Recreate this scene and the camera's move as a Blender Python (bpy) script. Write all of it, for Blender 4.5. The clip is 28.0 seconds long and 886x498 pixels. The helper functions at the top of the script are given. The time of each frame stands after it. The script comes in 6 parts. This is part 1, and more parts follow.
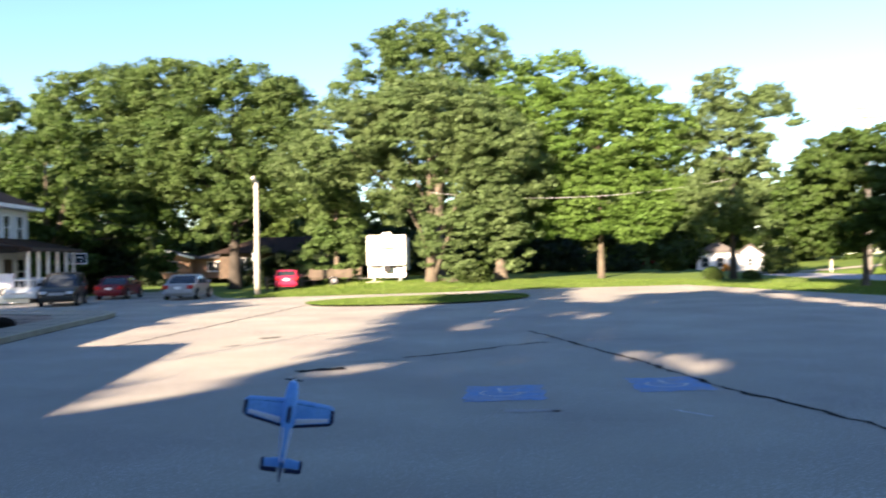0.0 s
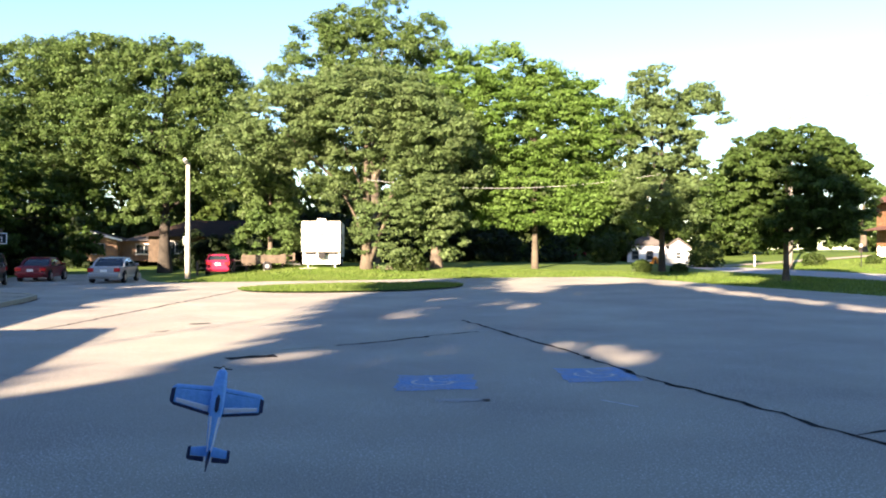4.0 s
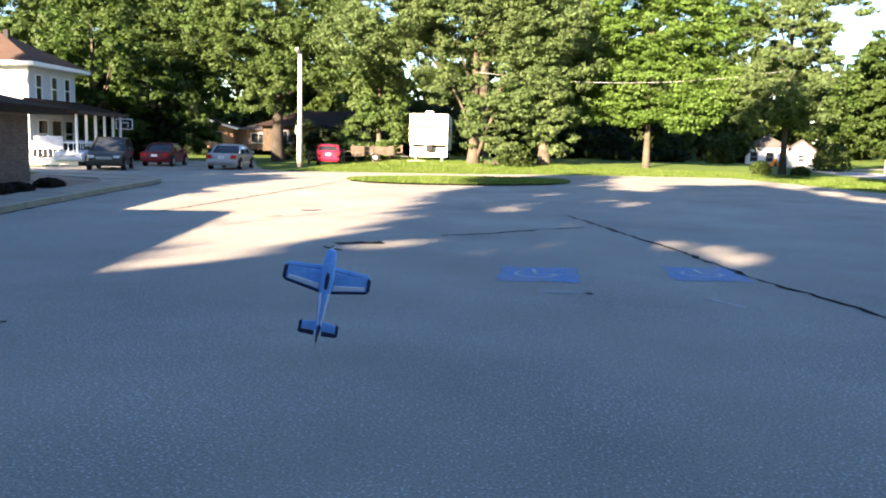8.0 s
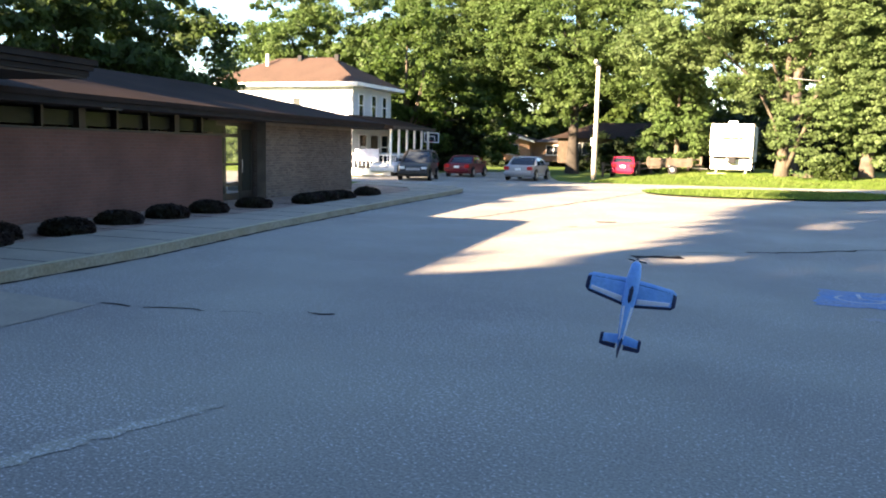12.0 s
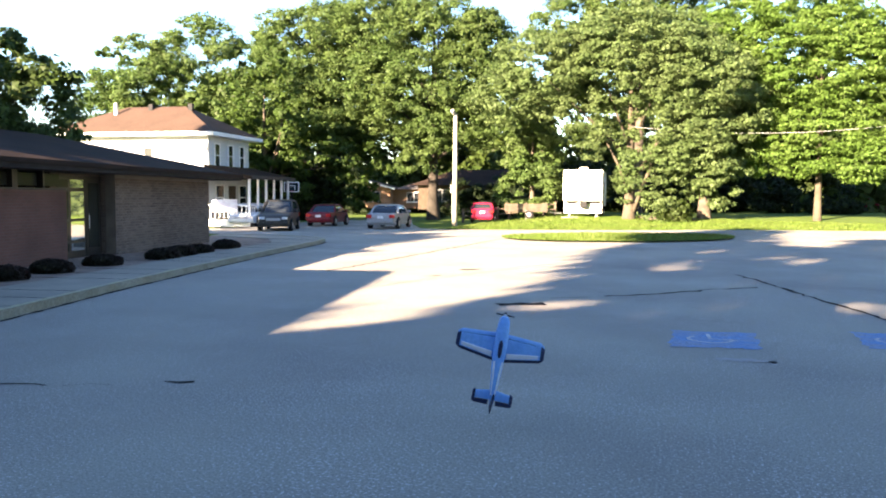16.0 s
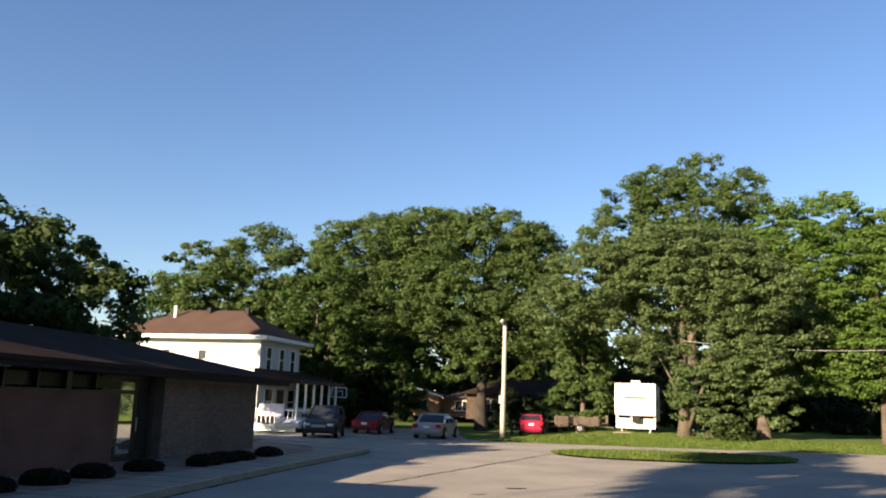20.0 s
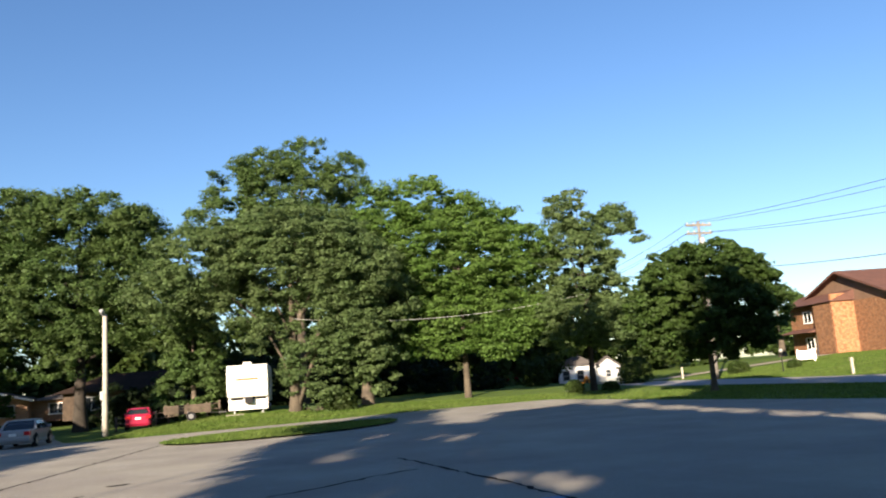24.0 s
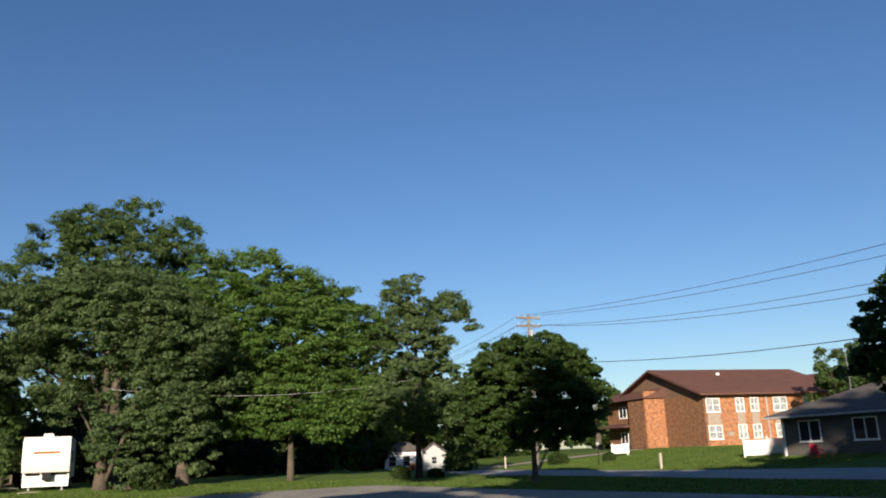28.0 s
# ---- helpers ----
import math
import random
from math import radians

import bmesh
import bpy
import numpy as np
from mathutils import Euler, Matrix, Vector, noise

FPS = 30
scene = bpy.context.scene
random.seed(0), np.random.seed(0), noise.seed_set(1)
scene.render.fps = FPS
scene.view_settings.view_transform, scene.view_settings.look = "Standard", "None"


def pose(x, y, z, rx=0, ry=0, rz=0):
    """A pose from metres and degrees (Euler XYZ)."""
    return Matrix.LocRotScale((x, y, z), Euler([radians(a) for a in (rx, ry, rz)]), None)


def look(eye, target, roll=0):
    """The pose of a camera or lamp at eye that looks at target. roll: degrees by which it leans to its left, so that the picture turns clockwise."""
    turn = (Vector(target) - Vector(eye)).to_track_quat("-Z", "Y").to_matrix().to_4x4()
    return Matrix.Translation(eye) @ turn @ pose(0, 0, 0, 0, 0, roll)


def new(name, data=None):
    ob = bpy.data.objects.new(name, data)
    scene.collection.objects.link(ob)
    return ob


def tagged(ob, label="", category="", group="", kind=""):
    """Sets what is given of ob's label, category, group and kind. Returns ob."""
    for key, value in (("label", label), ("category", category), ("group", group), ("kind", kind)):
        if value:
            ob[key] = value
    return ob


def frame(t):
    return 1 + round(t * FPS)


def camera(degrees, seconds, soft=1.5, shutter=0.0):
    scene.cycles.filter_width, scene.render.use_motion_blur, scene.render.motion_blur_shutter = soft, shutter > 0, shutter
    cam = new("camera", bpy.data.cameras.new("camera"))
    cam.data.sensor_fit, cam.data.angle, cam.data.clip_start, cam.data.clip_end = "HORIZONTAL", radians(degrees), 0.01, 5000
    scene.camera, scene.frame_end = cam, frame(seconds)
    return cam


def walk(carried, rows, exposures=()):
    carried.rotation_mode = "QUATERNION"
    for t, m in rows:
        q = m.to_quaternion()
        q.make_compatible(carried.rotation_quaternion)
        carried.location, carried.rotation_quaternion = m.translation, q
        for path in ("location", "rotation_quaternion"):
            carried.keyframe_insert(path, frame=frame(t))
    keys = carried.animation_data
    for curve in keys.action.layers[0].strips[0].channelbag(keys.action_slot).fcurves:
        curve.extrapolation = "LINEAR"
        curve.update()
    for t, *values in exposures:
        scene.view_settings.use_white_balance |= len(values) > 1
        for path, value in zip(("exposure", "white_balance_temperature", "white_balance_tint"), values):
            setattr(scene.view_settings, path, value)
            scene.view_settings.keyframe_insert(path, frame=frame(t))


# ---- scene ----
cam = camera(57.00, 28.0, soft=1.95, shutter=0.14)
ROWS = [
    (0.0, pose(0.067, -0.039, 1.826, 90.91, 1.15, 3.44)),
    (0.5, pose(0.148, -0.029, 1.844, 93.80, 1.22, -13.40)),
    (1.0, pose(0.136, -0.017, 1.840, 91.20, 0.44, -4.77)),
    (1.5, pose(0.082, -0.032, 1.841, 91.29, 0.52, -0.88)),
    (2.0, pose(0.066, -0.058, 1.853, 91.48, -0.12, -2.25)),
    (2.5, pose(0.076, -0.066, 1.857, 91.15, -0.10, -2.89)),
    (4.5, pose(0.082, -0.070, 1.844, 89.54, -0.37, -0.39)),
    (5.0, pose(0.075, -0.071, 1.831, 88.87, -1.09, -0.05)),
    (5.5, pose(0.081, -0.058, 1.835, 88.04, -1.27, 0.60)),
    (6.0, pose(0.077, -0.077, 1.824, 87.61, -1.30, 1.65)),
    (6.5, pose(0.053, -0.081, 1.824, 87.20, -1.72, 2.82)),
    (7.0, pose(0.072, -0.106, 1.820, 86.85, -1.66, 4.01)),
    (7.5, pose(0.084, -0.081, 1.795, 84.91, -1.36, 6.14)),
    (8.0, pose(0.079, -0.058, 1.779, 82.62, -1.43, 6.40)),
    (8.5, pose(0.048, -0.063, 1.777, 82.05, -1.79, 9.69)),
    (9.0, pose(0.037, -0.059, 1.773, 81.39, -1.40, 12.33)),
    (9.5, pose(0.037, -0.062, 1.784, 81.15, -1.75, 13.83)),
    (10.0, pose(0.009, -0.044, 1.771, 81.62, -1.72, 15.54)),
    (10.5, pose(0.028, -0.061, 1.775, 81.45, -2.24, 17.65)),
    (11.0, pose(0.001, -0.059, 1.770, 81.96, -2.27, 19.43)),
    (11.5, pose(-0.047, -0.058, 1.760, 82.46, -1.95, 24.29)),
    (13.5, pose(-0.055, -0.027, 1.773, 83.64, -0.84, 28.33)),
    (14.0, pose(-0.043, -0.008, 1.764, 85.21, -0.33, 26.07)),
    (14.5, pose(-0.062, 0.008, 1.789, 85.87, -0.34, 22.68)),
    (15.0, pose(-0.080, 0.032, 1.810, 85.69, -0.34, 20.17)),
    (15.5, pose(-0.100, 0.042, 1.828, 85.86, -0.52, 18.30)),
    (16.0, pose(-0.129, 0.040, 1.850, 86.38, -0.34, 16.91)),
    (16.5, pose(-0.113, 0.048, 1.870, 88.03, -1.94, 18.13)),
    (17.0, pose(-0.085, 0.034, 1.888, 91.77, -0.23, 22.09)),
    (17.5, pose(-0.080, 0.032, 1.935, 97.28, -1.39, 23.72)),
    (18.0, pose(-0.079, 0.030, 1.964, 100.66, -1.75, 23.32)),
    (18.5, pose(-0.071, 0.049, 1.988, 100.46, -1.00, 19.12)),
    (19.0, pose(-0.064, 0.076, 2.002, 100.69, -1.50, 16.80)),
    (19.5, pose(-0.071, 0.073, 1.997, 100.68, -1.73, 18.04)),
    (20.0, pose(-0.071, 0.051, 1.985, 100.75, -2.00, 20.30)),
    (20.5, pose(-0.039, 0.037, 1.978, 100.83, -1.72, 21.57)),
    (22.5, pose(0.011, 0.046, 1.973, 100.99, -0.74, 19.66)),
    (23.0, pose(0.019, 0.065, 1.955, 102.18, 0.27, 13.97)),
    (23.5, pose(0.054, 0.066, 1.897, 100.87, 3.01, 4.17)),
    (24.0, pose(0.080, 0.090, 1.871, 99.06, 4.22, -5.87)),
    (24.5, pose(0.085, 0.092, 1.874, 100.67, 5.33, -12.32)),
    (25.0, pose(0.072, 0.085, 1.879, 101.30, 6.43, -20.17)),
    (25.5, pose(0.045, 0.062, 1.867, 102.54, 7.45, -27.19)),
    (26.0, pose(0.037, 0.058, 1.862, 106.24, 5.74, -26.50)),
    (26.5, pose(0.021, 0.040, 1.856, 108.20, 4.53, -24.89)),
    (27.0, pose(0.014, 0.032, 1.853, 107.43, 3.93, -22.29)),
    (27.5, pose(0.009, 0.023, 1.852, 105.94, 2.99, -20.31)),
    (28.0, pose(0.002, 0.013, 1.849, 104.07, 2.21, -17.85)),
]
EXPOSURES = [(0.0, 3.0, 6900, 17), (1.0, 2.82, 6800, 17), (2.5, 2.95, 6900, 17), (5.0, 3.16, 7050, 17), (9.0, 3.36, 7200, 17), (13.5, 3.61, 7650, 17), (14.5, 3.61, 7650, 17), (16.0, 3.61, 7400, 17), (17.0, 3.44, 8000, 17), (17.5, 3.04, 8000, 17), (18.0, 2.46, 7900, 17), (18.6, 2.01, 7150, 17), (20.0, 1.91, 7100, 17), (22.5, 1.9, 6800, 12), (23.0, 1.88, 6700, 11), (24.0, 1.82, 6500, 12), (25.0, 1.44, 6500, 12), (26.0, 1.14, 6250, 12), (28.0, 1.0, 6150, 12)]
walk(cam, ROWS, EXPOSURES)

# ---- light: low evening sun from behind and a little to the left ----
SUN_BEARING, SUN_HEIGHT = 206.0, 17.0
world = bpy.data.worlds.new("sky")
scene.world = world
world.use_nodes = True
wn = world.node_tree
sky = wn.nodes.new("ShaderNodeTexSky")
sky.sky_type, sky.sun_disc = "NISHITA", False
sky.sun_elevation, sky.sun_rotation = radians(SUN_HEIGHT), radians(SUN_BEARING)
sky.air_density, sky.dust_density, sky.ozone_density = 1.0, 0.3, 3.0
wn.nodes["Background"].inputs["Strength"].default_value = 0.055
rich = wn.nodes.new("ShaderNodeHueSaturation")
rich.inputs["Hue"].default_value, rich.inputs["Saturation"].default_value = 0.506, 1.12
wn.links.new(sky.outputs["Color"], rich.inputs["Color"])
wn.links.new(rich.outputs["Color"], wn.nodes["Background"].inputs["Color"])
sun = new("sun", bpy.data.lights.new("sun", "SUN"))
sun.data.energy, sun.data.angle, sun.data.color = 5.0, radians(0.55), (1.0, 0.83, 0.63)
sd = Vector((math.sin(radians(SUN_BEARING)) * math.cos(radians(SUN_HEIGHT)), math.cos(radians(SUN_BEARING)) * math.cos(radians(SUN_HEIGHT)), math.sin(radians(SUN_HEIGHT))))
sun.matrix_world = look(sd * 50, (0, 0, 0))


# ---- materials ----
def material(name, base, rough=0.8, metal=0.0, vary=0.12, scale=3.0, fine=40.0, bump=0.15, spec=0.3, island=0.0, objrand=0.0, tint=None):
    """A surface with variation at two scales; tint: a second colour that shows in patches."""
    m = bpy.data.materials.new(name)
    m.use_nodes = True
    nt = m.node_tree
    n, l = nt.nodes, nt.links
    b = n["Principled BSDF"]
    b.inputs["Roughness"].default_value, b.inputs["Metallic"].default_value = rough, metal
    b.inputs["Specular IOR Level"].default_value = spec
    co = n.new("ShaderNodeTexCoord")
    big, small = n.new("ShaderNodeTexNoise"), n.new("ShaderNodeTexNoise")
    big.inputs["Scale"].default_value, small.inputs["Scale"].default_value = scale, fine
    big.inputs["Detail"].default_value, small.inputs["Detail"].default_value = 5.0, 3.0
    for t in (big, small):
        l.new(co.outputs["Object"], t.inputs["Vector"])
    mix = n.new("ShaderNodeMix")
    mix.data_type = "RGBA"
    second = tint or tuple(c * (1 - 2.2 * vary) for c in base)
    mix.inputs["A"].default_value, mix.inputs["B"].default_value = (*base, 1), (*second, 1)
    ramp = n.new("ShaderNodeMapRange")
    ramp.inputs["From Min"].default_value, ramp.inputs["From Max"].default_value = 0.35, 0.68
    l.new(big.outputs["Fac"], ramp.inputs["Value"])
    l.new(ramp.outputs["Result"], mix.inputs["Factor"])
    val = n.new("ShaderNodeMapRange")
    val.inputs["From Min"].default_value, val.inputs["From Max"].default_value = 0.3, 0.7
    val.inputs["To Min"].default_value, val.inputs["To Max"].default_value = 1 - vary, 1 + vary
    l.new(small.outputs["Fac"], val.inputs["Value"])
    hsv = n.new("ShaderNodeHueSaturation")
    l.new(mix.outputs["Result"], hsv.inputs["Color"])
    out = val.outputs["Result"]
    for amount, node, socket in ((island, "ShaderNodeNewGeometry", "Random Per Island"), (objrand, "ShaderNodeObjectInfo", "Random")):
        if amount:
            g, r, mul = n.new(node), n.new("ShaderNodeMapRange"), n.new("ShaderNodeMath")
            r.inputs["To Min"].default_value, r.inputs["To Max"].default_value = 1 - amount, 1 + amount
            mul.operation = "MULTIPLY"
            l.new(g.outputs[socket], r.inputs["Value"])
            l.new(r.outputs["Result"], mul.inputs[0])
            l.new(out, mul.inputs[1])
            out = mul.outputs[0]
    l.new(out, hsv.inputs["Value"])
    l.new(hsv.outputs["Color"], b.inputs["Base Color"])
    if bump:
        bp = n.new("ShaderNodeBump")
        bp.inputs["Strength"].default_value, bp.inputs["Distance"].default_value = bump, 0.02
        l.new(small.outputs["Fac"], bp.inputs["Height"])
        l.new(bp.outputs["Normal"], b.inputs["Normal"])
    return m


def leaf_material(name, base, light):
    """Foliage: lit leaves pass some light through."""
    m = material(name, base, rough=0.58, vary=0.2, scale=0.35, fine=3.0, bump=0, spec=0.2, island=0.36, tint=light)
    nt = m.node_tree
    n, l = nt.nodes, nt.links
    tr, mx = n.new("ShaderNodeBsdfTranslucent"), n.new("ShaderNodeMixShader")
    mx.inputs["Fac"].default_value = 0.46
    src = n["Principled BSDF"].inputs["Base Color"].links[0].from_socket
    thin = n.new("ShaderNodeHueSaturation")           # light that has passed through a leaf is brighter and yellower
    thin.inputs["Hue"].default_value, thin.inputs["Saturation"].default_value, thin.inputs["Value"].default_value = 0.495, 1.05, 1.5
    l.new(src, thin.inputs["Color"])
    l.new(thin.outputs["Color"], tr.inputs["Color"])
    l.new(n["Principled BSDF"].outputs["BSDF"], mx.inputs[1])
    l.new(tr.outputs["BSDF"], mx.inputs[2])
    l.new(mx.outputs["Shader"], n["Material Output"].inputs["Surface"])
    return m


def brick_material(name, a, b_, mortar, course=0.075, length=0.22, blotch=0.9, low=0.78, high=1.18):
    """Coursed brickwork on upright walls: the course follows the height, the length runs along the wall."""
    m = bpy.data.materials.new(name)
    m.use_nodes = True
    nt = m.node_tree
    n, l = nt.nodes, nt.links
    p = n["Principled BSDF"]
    p.inputs["Roughness"].default_value = 0.88
    p.inputs["Specular IOR Level"].default_value = 0.2
    co, sep, add, com = n.new("ShaderNodeTexCoord"), n.new("ShaderNodeSeparateXYZ"), n.new("ShaderNodeMath"), n.new("ShaderNodeCombineXYZ")
    l.new(co.outputs["Object"], sep.inputs[0])
    l.new(sep.outputs["X"], add.inputs[0])
    l.new(sep.outputs["Y"], add.inputs[1])
    l.new(add.outputs[0], com.inputs["X"])
    l.new(sep.outputs["Z"], com.inputs["Y"])
    br = n.new("ShaderNodeTexBrick")
    br.inputs["Scale"].default_value = 1.0
    br.inputs["Brick Width"].default_value, br.inputs["Row Height"].default_value = length, course
    br.inputs["Mortar Size"].default_value = 0.008
    br.inputs["Color1"].default_value, br.inputs["Color2"].default_value, br.inputs["Mortar"].default_value = (*a, 1), (*b_, 1), (*mortar, 1)
    l.new(com.outputs[0], br.inputs["Vector"])
    ns, hs, mr = n.new("ShaderNodeTexNoise"), n.new("ShaderNodeHueSaturation"), n.new("ShaderNodeMapRange")
    ns.inputs["Scale"].default_value, ns.inputs["Detail"].default_value = blotch, 6.0
    l.new(co.outputs["Object"], ns.inputs["Vector"])
    mr.inputs["From Min"].default_value, mr.inputs["From Max"].default_value = 0.3, 0.7
    mr.inputs["To Min"].default_value, mr.inputs["To Max"].default_value = low, high
    l.new(ns.outputs["Fac"], mr.inputs["Value"])
    l.new(mr.outputs["Result"], hs.inputs["Value"])
    l.new(br.outputs["Color"], hs.inputs["Color"])
    l.new(hs.outputs["Color"], p.inputs["Base Color"])
    bp = n.new("ShaderNodeBump")
    bp.inputs["Strength"].default_value, bp.inputs["Distance"].default_value = 0.3, 0.008
    bp.invert = True
    l.new(br.outputs["Fac"], bp.inputs["Height"])
    l.new(bp.outputs["Normal"], p.inputs["Normal"])
    return m


def banded_material(name, a, b_, pitch, axis="Z", rough=0.85, bump=0.4, spec=0.15):
    """Courses of shingles or boards: bands along one axis with a dark lap, and blotches."""
    m = material(name, a, rough=rough, vary=0.13, scale=0.8, fine=9.0, bump=0, spec=spec, tint=b_)
    nt = m.node_tree
    n, l = nt.nodes, nt.links
    co, sep, mul, fr = n.new("ShaderNodeTexCoord"), n.new("ShaderNodeSeparateXYZ"), n.new("ShaderNodeMath"), n.new("ShaderNodeMath")
    mul.operation, fr.operation = "MULTIPLY", "FRACT"
    mul.inputs[1].default_value = 1.0 / pitch
    l.new(co.outputs["Object"], sep.inputs[0])
    l.new(sep.outputs[axis], mul.inputs[0])
    l.new(mul.outputs[0], fr.inputs[0])
    bp = n.new("ShaderNodeBump")
    bp.inputs["Strength"].default_value, bp.inputs["Distance"].default_value = bump, 0.015
    l.new(fr.outputs[0], bp.inputs["Height"])
    l.new(bp.outputs["Normal"], n["Principled BSDF"].inputs["Normal"])
    return m


def glass_material(name, tint=(0.02, 0.025, 0.03), rough=0.04):
    m = bpy.data.materials.new(name)
    m.use_nodes = True
    p = m.node_tree.nodes["Principled BSDF"]
    p.inputs["Base Color"].default_value = (*tint, 1)
    p.inputs["Roughness"].default_value = rough
    p.inputs["Specular IOR Level"].default_value = 0.45
    return m


def speckled(m, scale=42.0, edge=0.62, pale=(0.5, 0.49, 0.46)):
    """Adds pale chips of stone, thick in worn patches and thin between them."""
    nt = m.node_tree
    n, l = nt.nodes, nt.links
    co, chip, worn, add, mr, mx = n.new("ShaderNodeTexCoord"), n.new("ShaderNodeTexNoise"), n.new("ShaderNodeTexNoise"), n.new("ShaderNodeMath"), n.new("ShaderNodeMapRange"), n.new("ShaderNodeMix")
    chip.inputs["Scale"].default_value, chip.inputs["Detail"].default_value = scale, 1.0
    worn.inputs["Scale"].default_value, worn.inputs["Detail"].default_value = 0.5, 4.0
    add.operation = "MULTIPLY_ADD"
    add.inputs[1].default_value = 0.3
    mr.inputs["From Min"].default_value, mr.inputs["From Max"].default_value = edge + 0.15, edge + 0.21
    mr.inputs["To Max"].default_value = 0.75
    mx.data_type = "RGBA"
    mx.inputs["B"].default_value = (*pale, 1)
    for t in (chip, worn):
        l.new(co.outputs["Object"], t.inputs["Vector"])
    l.new(worn.outputs["Fac"], add.inputs[0])
    l.new(chip.outputs["Fac"], add.inputs[2])
    l.new(add.outputs[0], mr.inputs["Value"])
    l.new(mr.outputs["Result"], mx.inputs["Factor"])
    base = n["Principled BSDF"].inputs["Base Color"]
    l.new(base.links[0].from_socket, mx.inputs["A"])
    l.new(mx.outputs["Result"], base)
    return m


ASPHALT = speckled(material("asphalt", (0.276, 0.262, 0.216), rough=0.92, vary=0.26, scale=0.3, fine=48.0, bump=0.45, spec=0.25, tint=(0.205, 0.189, 0.166)))
STREET = material("street asphalt", (0.29, 0.28, 0.27), rough=0.9, vary=0.1, scale=0.3, fine=20.0, bump=0.4, tint=(0.24, 0.235, 0.23))
CONCRETE = material("concrete", (0.3, 0.262, 0.2), rough=0.9, vary=0.11, scale=1.2, fine=25.0, bump=0.3, tint=(0.24, 0.212, 0.168))
YELLOW = material("worn yellow paint", (0.42, 0.36, 0.2), rough=0.85, vary=0.2, scale=2.5, fine=14.0, tint=(0.32, 0.29, 0.22))
KERBSTONE = material("stained kerb stone", (0.25, 0.232, 0.175), rough=0.95, vary=0.2, scale=1.6, fine=20.0, bump=0.4, tint=(0.2, 0.175, 0.12))
TAR = material("crack sealer", (0.009, 0.009, 0.01), rough=0.9, vary=0.3, scale=4.0, spec=0.08)
BLUE = material("worn blue paint", (0.08, 0.205, 0.4), rough=0.85, vary=0.3, scale=3.2, fine=24.0, bump=0.4, tint=(0.2, 0.225, 0.27))
FADED = material("faded white paint", (0.42, 0.43, 0.43), rough=0.8, vary=0.2, scale=5.0, fine=22.0, tint=(0.25, 0.26, 0.28))
GRIT_STREAK = speckled(material("pale yellowish grit", (0.29, 0.272, 0.215), rough=0.9, vary=0.22, scale=2.5, fine=48.0, bump=0.4, tint=(0.28, 0.266, 0.225)), edge=0.58)
GRASS = material("lawn", (0.088, 0.135, 0.026), rough=0.95, vary=0.22, scale=0.25, fine=18.0, bump=0.8, spec=0.1, tint=(0.062, 0.102, 0.022))
BLADES = leaf_material("grass blades", (0.082, 0.138, 0.024), (0.11, 0.155, 0.036))
GRAVEL = material("bed of pale stones", (0.3, 0.215, 0.165), rough=0.95, vary=0.3, scale=4.0, fine=45.0, bump=1.0, tint=(0.21, 0.145, 0.11))
BARK = material("bark", (0.05, 0.042, 0.033), rough=0.95, vary=0.25, scale=1.5, fine=14.0, bump=1.0, tint=(0.125, 0.102, 0.075))
# bark darkened in colour for trunks that stand in shade
SHADED_BARK = material("shaded bark", (0.024, 0.021, 0.017), rough=0.95, vary=0.25, scale=1.5, fine=14.0, bump=1.0, tint=(0.044, 0.037, 0.03))
PALE_BARK = material("pale tan bark", (0.085, 0.07, 0.05), rough=0.95, vary=0.28, scale=1.2, fine=12.0, bump=1.0, tint=(0.05, 0.042, 0.03))
OAK = leaf_material("oak leaves", (0.056, 0.1, 0.028), (0.076, 0.118, 0.036))
LOCUST = leaf_material("locust leaves", (0.075, 0.12, 0.042), (0.095, 0.138, 0.052))
BRIGHT = leaf_material("young leaves", (0.068, 0.13, 0.024), (0.088, 0.15, 0.034))
MAPLE = leaf_material("maple leaves", (0.038, 0.072, 0.016), (0.05, 0.086, 0.02))
DEEP = leaf_material("deep shade leaves", (0.03, 0.056, 0.012), (0.045, 0.068, 0.016))
BROAD = leaf_material("broad dark leaves", (0.046, 0.08, 0.022), (0.06, 0.094, 0.03))
# near-black leaf colour that stands for deep shade under the trees
SHADE_LEAF = leaf_material("shade-darkened leaves", (0.012, 0.024, 0.008), (0.018, 0.03, 0.01))
SHRUB = leaf_material("barberry leaves", (0.035, 0.02, 0.018), (0.026, 0.03, 0.016))
RED_BRICK = brick_material("dark red brick", (0.15, 0.07, 0.053), (0.128, 0.062, 0.048), (0.138, 0.083, 0.066))
TAN_BRICK = brick_material("brown brick", (0.16, 0.118, 0.092), (0.126, 0.093, 0.075), (0.21, 0.17, 0.142))
MORTAR = material("grey mortar", (0.22, 0.185, 0.155), rough=0.95, vary=0.12, scale=2.0, fine=30.0)
ONE_BRICK = material("brown brick piece", (0.15, 0.109, 0.085), rough=0.9, vary=0.1, scale=1.0, fine=30.0, island=0.22, objrand=0.22, tint=(0.126, 0.091, 0.074))
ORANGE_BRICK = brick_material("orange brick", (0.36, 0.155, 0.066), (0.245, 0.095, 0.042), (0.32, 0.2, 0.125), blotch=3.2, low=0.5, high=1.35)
# orange brick again, its colour darkened for walls turned from the sun
SHADED_BRICK = brick_material("shaded orange brick", (0.22, 0.11, 0.05), (0.16, 0.075, 0.038), (0.21, 0.135, 0.09), blotch=3.2, low=0.55, high=1.3)
GARAGE_BRICK = brick_material("garage brick", (0.27, 0.155, 0.095), (0.2, 0.115, 0.07), (0.27, 0.21, 0.165))
